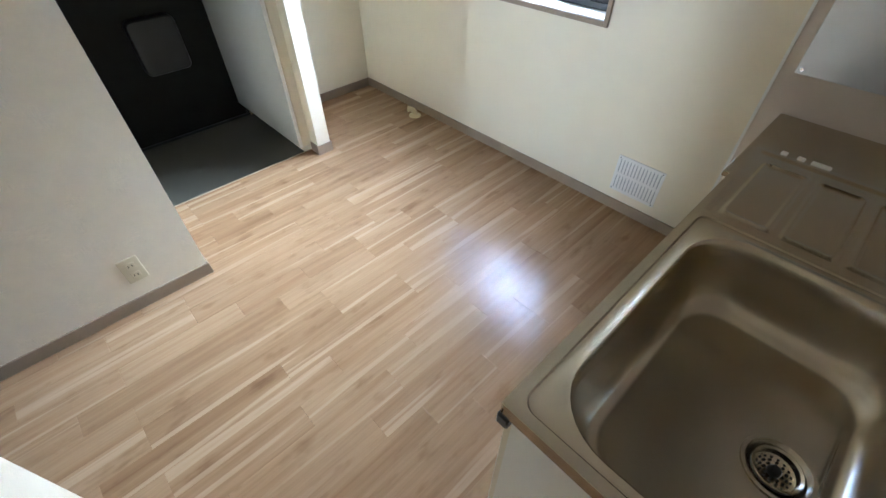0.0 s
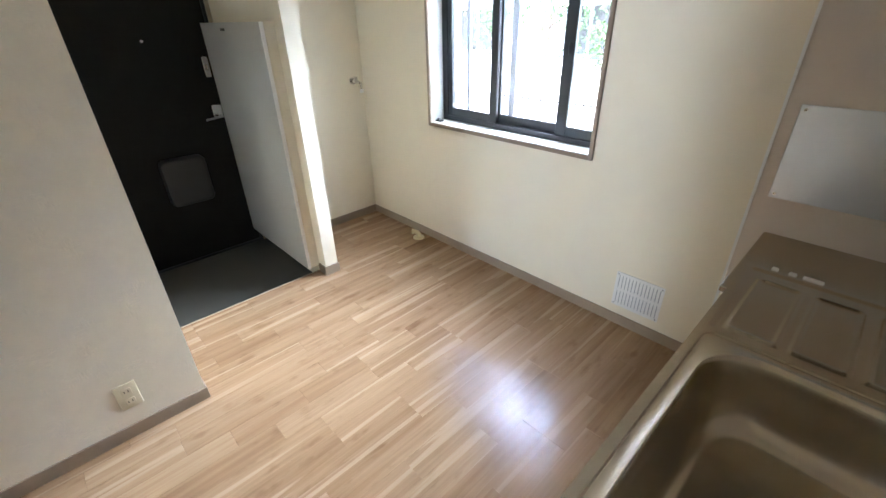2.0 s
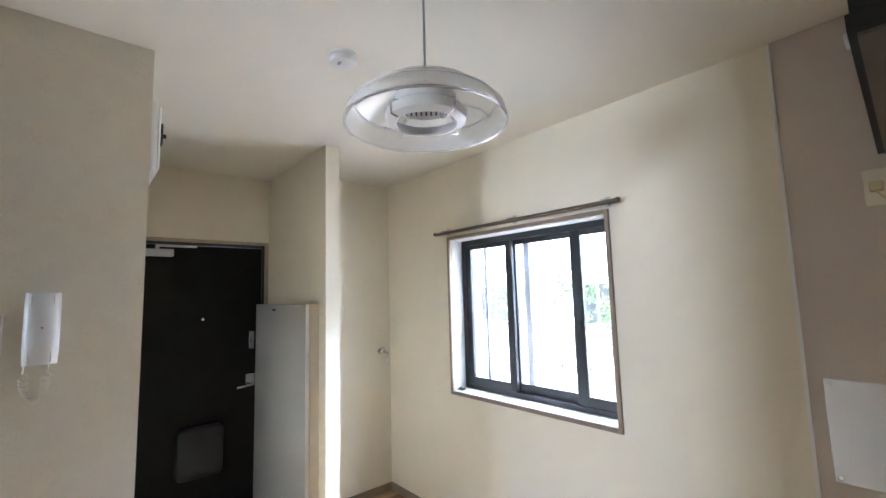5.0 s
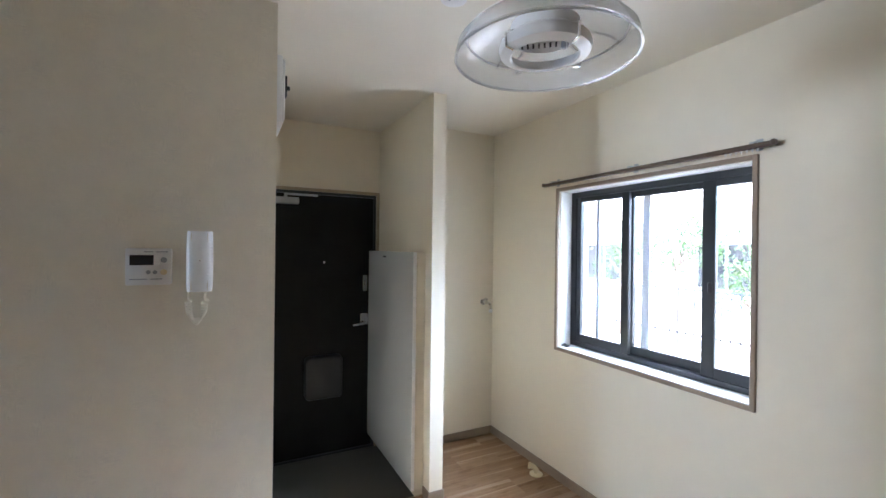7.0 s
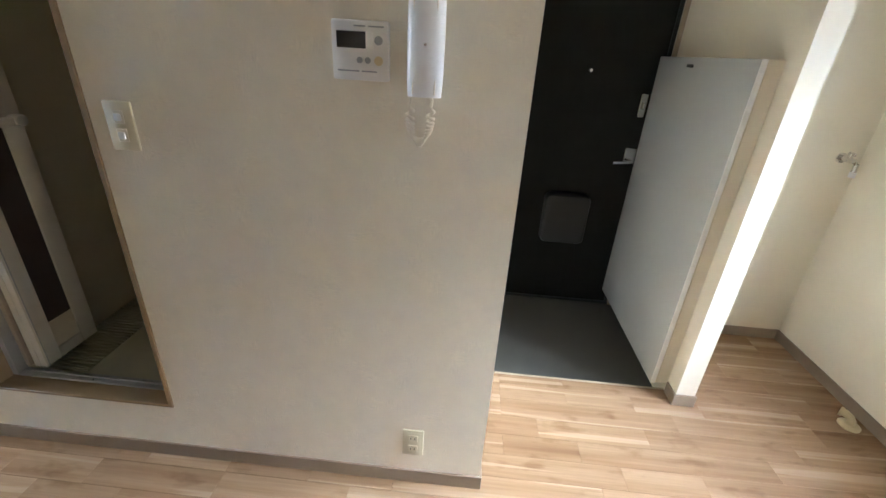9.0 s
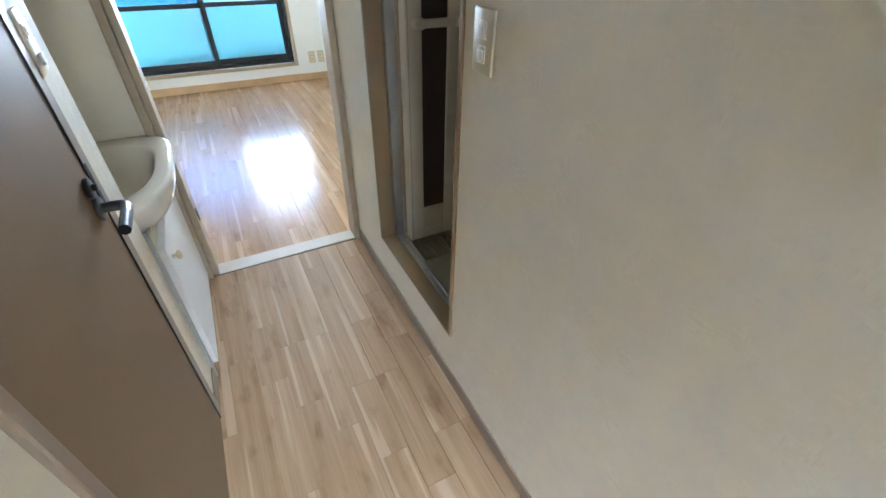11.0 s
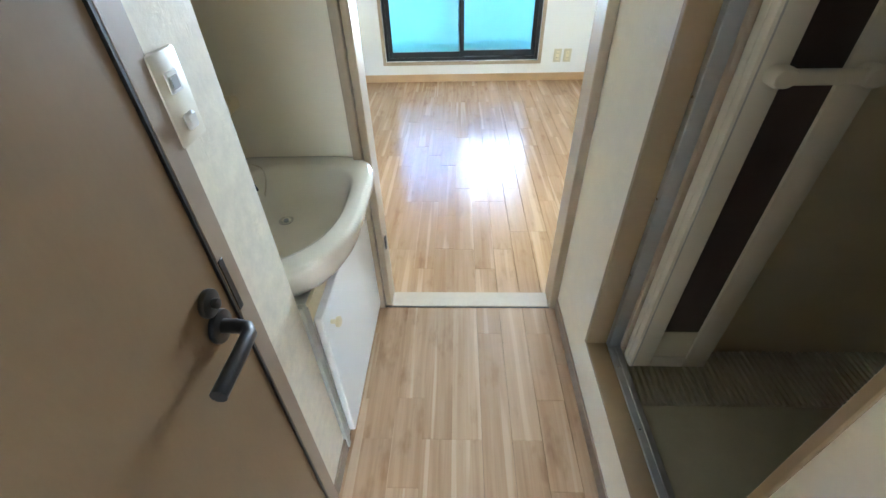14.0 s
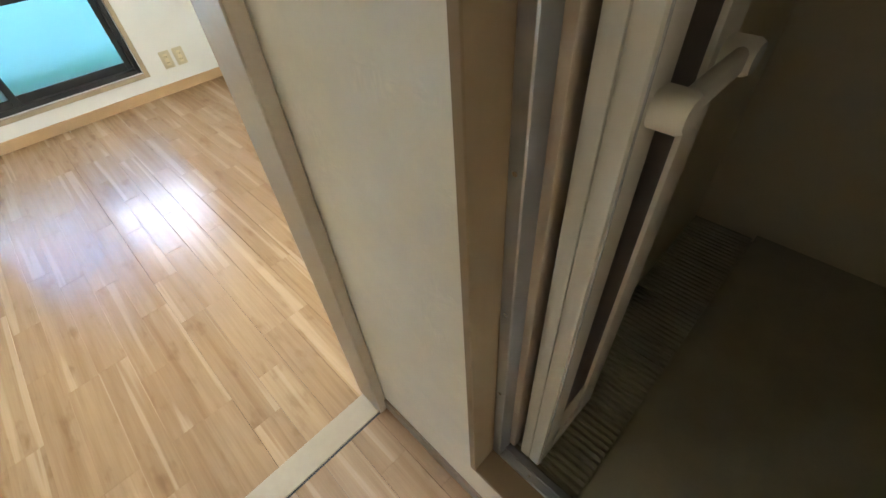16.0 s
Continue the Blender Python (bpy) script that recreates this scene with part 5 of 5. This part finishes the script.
def tree(x, y, h, r, seed):
    rnd = random.Random(seed)
    t = thing("tree", (x, y, -0.6), "leafy green garden tree by the fence", "tree", group="garden trees")
    bm = bmesh.new()
    top = Vector((x + 0.1, y, h * 0.75))
    tube([(x, y, -0.6), (x + 0.03, y + 0.02, h * 0.2), (x + 0.08, y - 0.02, h * 0.5), top], 0.05, 8, bm)
    tips = []
    for i in range(9):
        a = rnd.uniform(0, 6.28)
        z = h * rnd.uniform(0.25, 0.7)
        q = Vector((x + r * 0.7 * math.cos(a), y + r * 0.7 * math.sin(a), z + rnd.uniform(0.2, 0.6)))
        tube([(x + 0.04, y, z), Vector((x, y, z)).lerp(q, 0.5) + Vector((0, 0, 0.06)), q], 0.016, 6, bm)
        tips.append(q)
    part("trunk", bm, BARK, t)
    verts, faces = [], []
    for i in range(1000):
        c = rnd.choice(tips + [top]) + Vector((rnd.gauss(0, 0.24), rnd.gauss(0, 0.24), rnd.gauss(0, 0.2)))
        q = Euler((rnd.uniform(0, 6.28), rnd.uniform(0, 6.28), rnd.uniform(0, 6.28))).to_matrix()
        s = rnd.uniform(0.03, 0.06)
        k = len(verts)
        verts += [c + q @ Vector(v) * s for v in ((-1, 0, 0), (0, -0.5, 0.15), (1, 0, 0), (0, 0.5, 0.15))]
        faces += [(k, k + 1, k + 2), (k, k + 2, k + 3)]
    me = bpy.data.meshes.new("crown")
    me.from_pydata([tuple(v - BASE[t.name]) for v in verts], [], faces)
    me.materials.append(LEAF)
    ob = new("crown", me)
    ob.parent = t
tree(-5.3, 8.6, 2.1, 0.75, 3)
tree(-3.8, 8.7, 1.3, 0.55, 5)
tree(-7.0, 9.0, 1.9, 0.7, 8)


def fence():
    f = thing("yard_fence", (-3.5, 7.6, -0.6), "thin dark metal railing fence in the yard", "fence")
    for z in (0.0, 0.78):
        part("rail", boxes((-6.2, -0.8, 7.59, 7.61, z, z + 0.03)), BLACK, f, smooth=False)
    for i in range(37):
        x = -6.2 + 0.15 * i
        part("bar", boxes((x - 0.009, x + 0.009, 7.59, 7.61, -0.6, 0.78)), BLACK, f, smooth=False)
fence()


# ---- floorboards ----
PW = 0.0995
cache = {}


def plank_mesh(L, w, wood):
    L, w = round(L, 3), round(w, 3)
    if (L, w, wood.name) not in cache:
        g, c, h = 0.00025, 0.0007, 0.013
        lo = [(g, g, -h), (w - g, g, -h), (w - g, L - g, -h), (g, L - g, -h)]
        mi = [(x, y, -c * 0.7) for x, y, _ in lo]
        e = 0.0019
        hi = [(g + c, g + e, 0), (w - g - c, g + e, 0), (w - g - c, L - g - e, 0), (g + c, L - g - e, 0)]
        me = bpy.data.meshes.new("plank")
        me.from_pydata(lo + mi + hi, [], [(i, (i + 1) % 4, 4 + (i + 1) % 4, 4 + i) for i in range(4)] + [(4 + i, 4 + (i + 1) % 4, 8 + (i + 1) % 4, 8 + i) for i in range(4)] + [(8, 9, 10, 11)])
        me.materials.append(wood)
        cache[L, w, wood.name] = me
    return cache[L, w, wood.name]


def lay(parent, x0, spans_at, ncols, rnd, wood):
    """Boards in columns along y, with staggered ends; each span is (start, end, lowest x)."""
    for c in range(ncols):
        x = x0 + c * PW
        for ya, yb, xmin in spans_at(x + PW / 2):
            xa = max(x, xmin)
            y, first = ya, True
            while y < yb - 1e-4:
                L = rnd.choice((0.303, 0.455, 0.606, 0.758)) if not first else rnd.choice((0.15, 0.3, 0.45, 0.6))
                first = False
                if yb - (y + L) < 0.12:
                    L = yb - y
                ob = new("plank", plank_mesh(L, x + PW - xa, wood))
                ob.parent = parent
                ob.location = (xa, y, 0)
                y += L


def kitchen_spans(x):
    if x < CX - 0.05 or x > WX:
        return []
    if x < GX - PW / 2:
        return [(PY1 - 0.02, WY, -9)]
    if x < -1.910 + PW / 2:
        return [(IY - 0.05, PY0 + 0.01, GX), (PY1 - 0.02, WY, -9)] if x < -1.93 else [(IY - 0.05, WY, -9)]
    if x < HX - 0.05:
        return [(IY - 0.05, WY, -9)]
    if x < TX + 0.03:
        return [(RY, WY, -9)]
    return [(TY - 0.05, WY, -9)]


fk = tagged(new("floor_kitchen"), "pale walnut-toned strip floorboards of the kitchen and hall", "floor", kind="structure")
lay(fk, -0.843 - 17 * PW, kitchen_spans, 33, random.Random(11), FLOOR)
fr = tagged(new("floor_room"), "glossy pale walnut-toned strip floorboards of the room", "floor", kind="structure")
lay(fr, -0.843 - 19 * PW, lambda x: [(FY, RY - 0.088, -2.75)], 37, random.Random(12), FLOOR_ROOM)
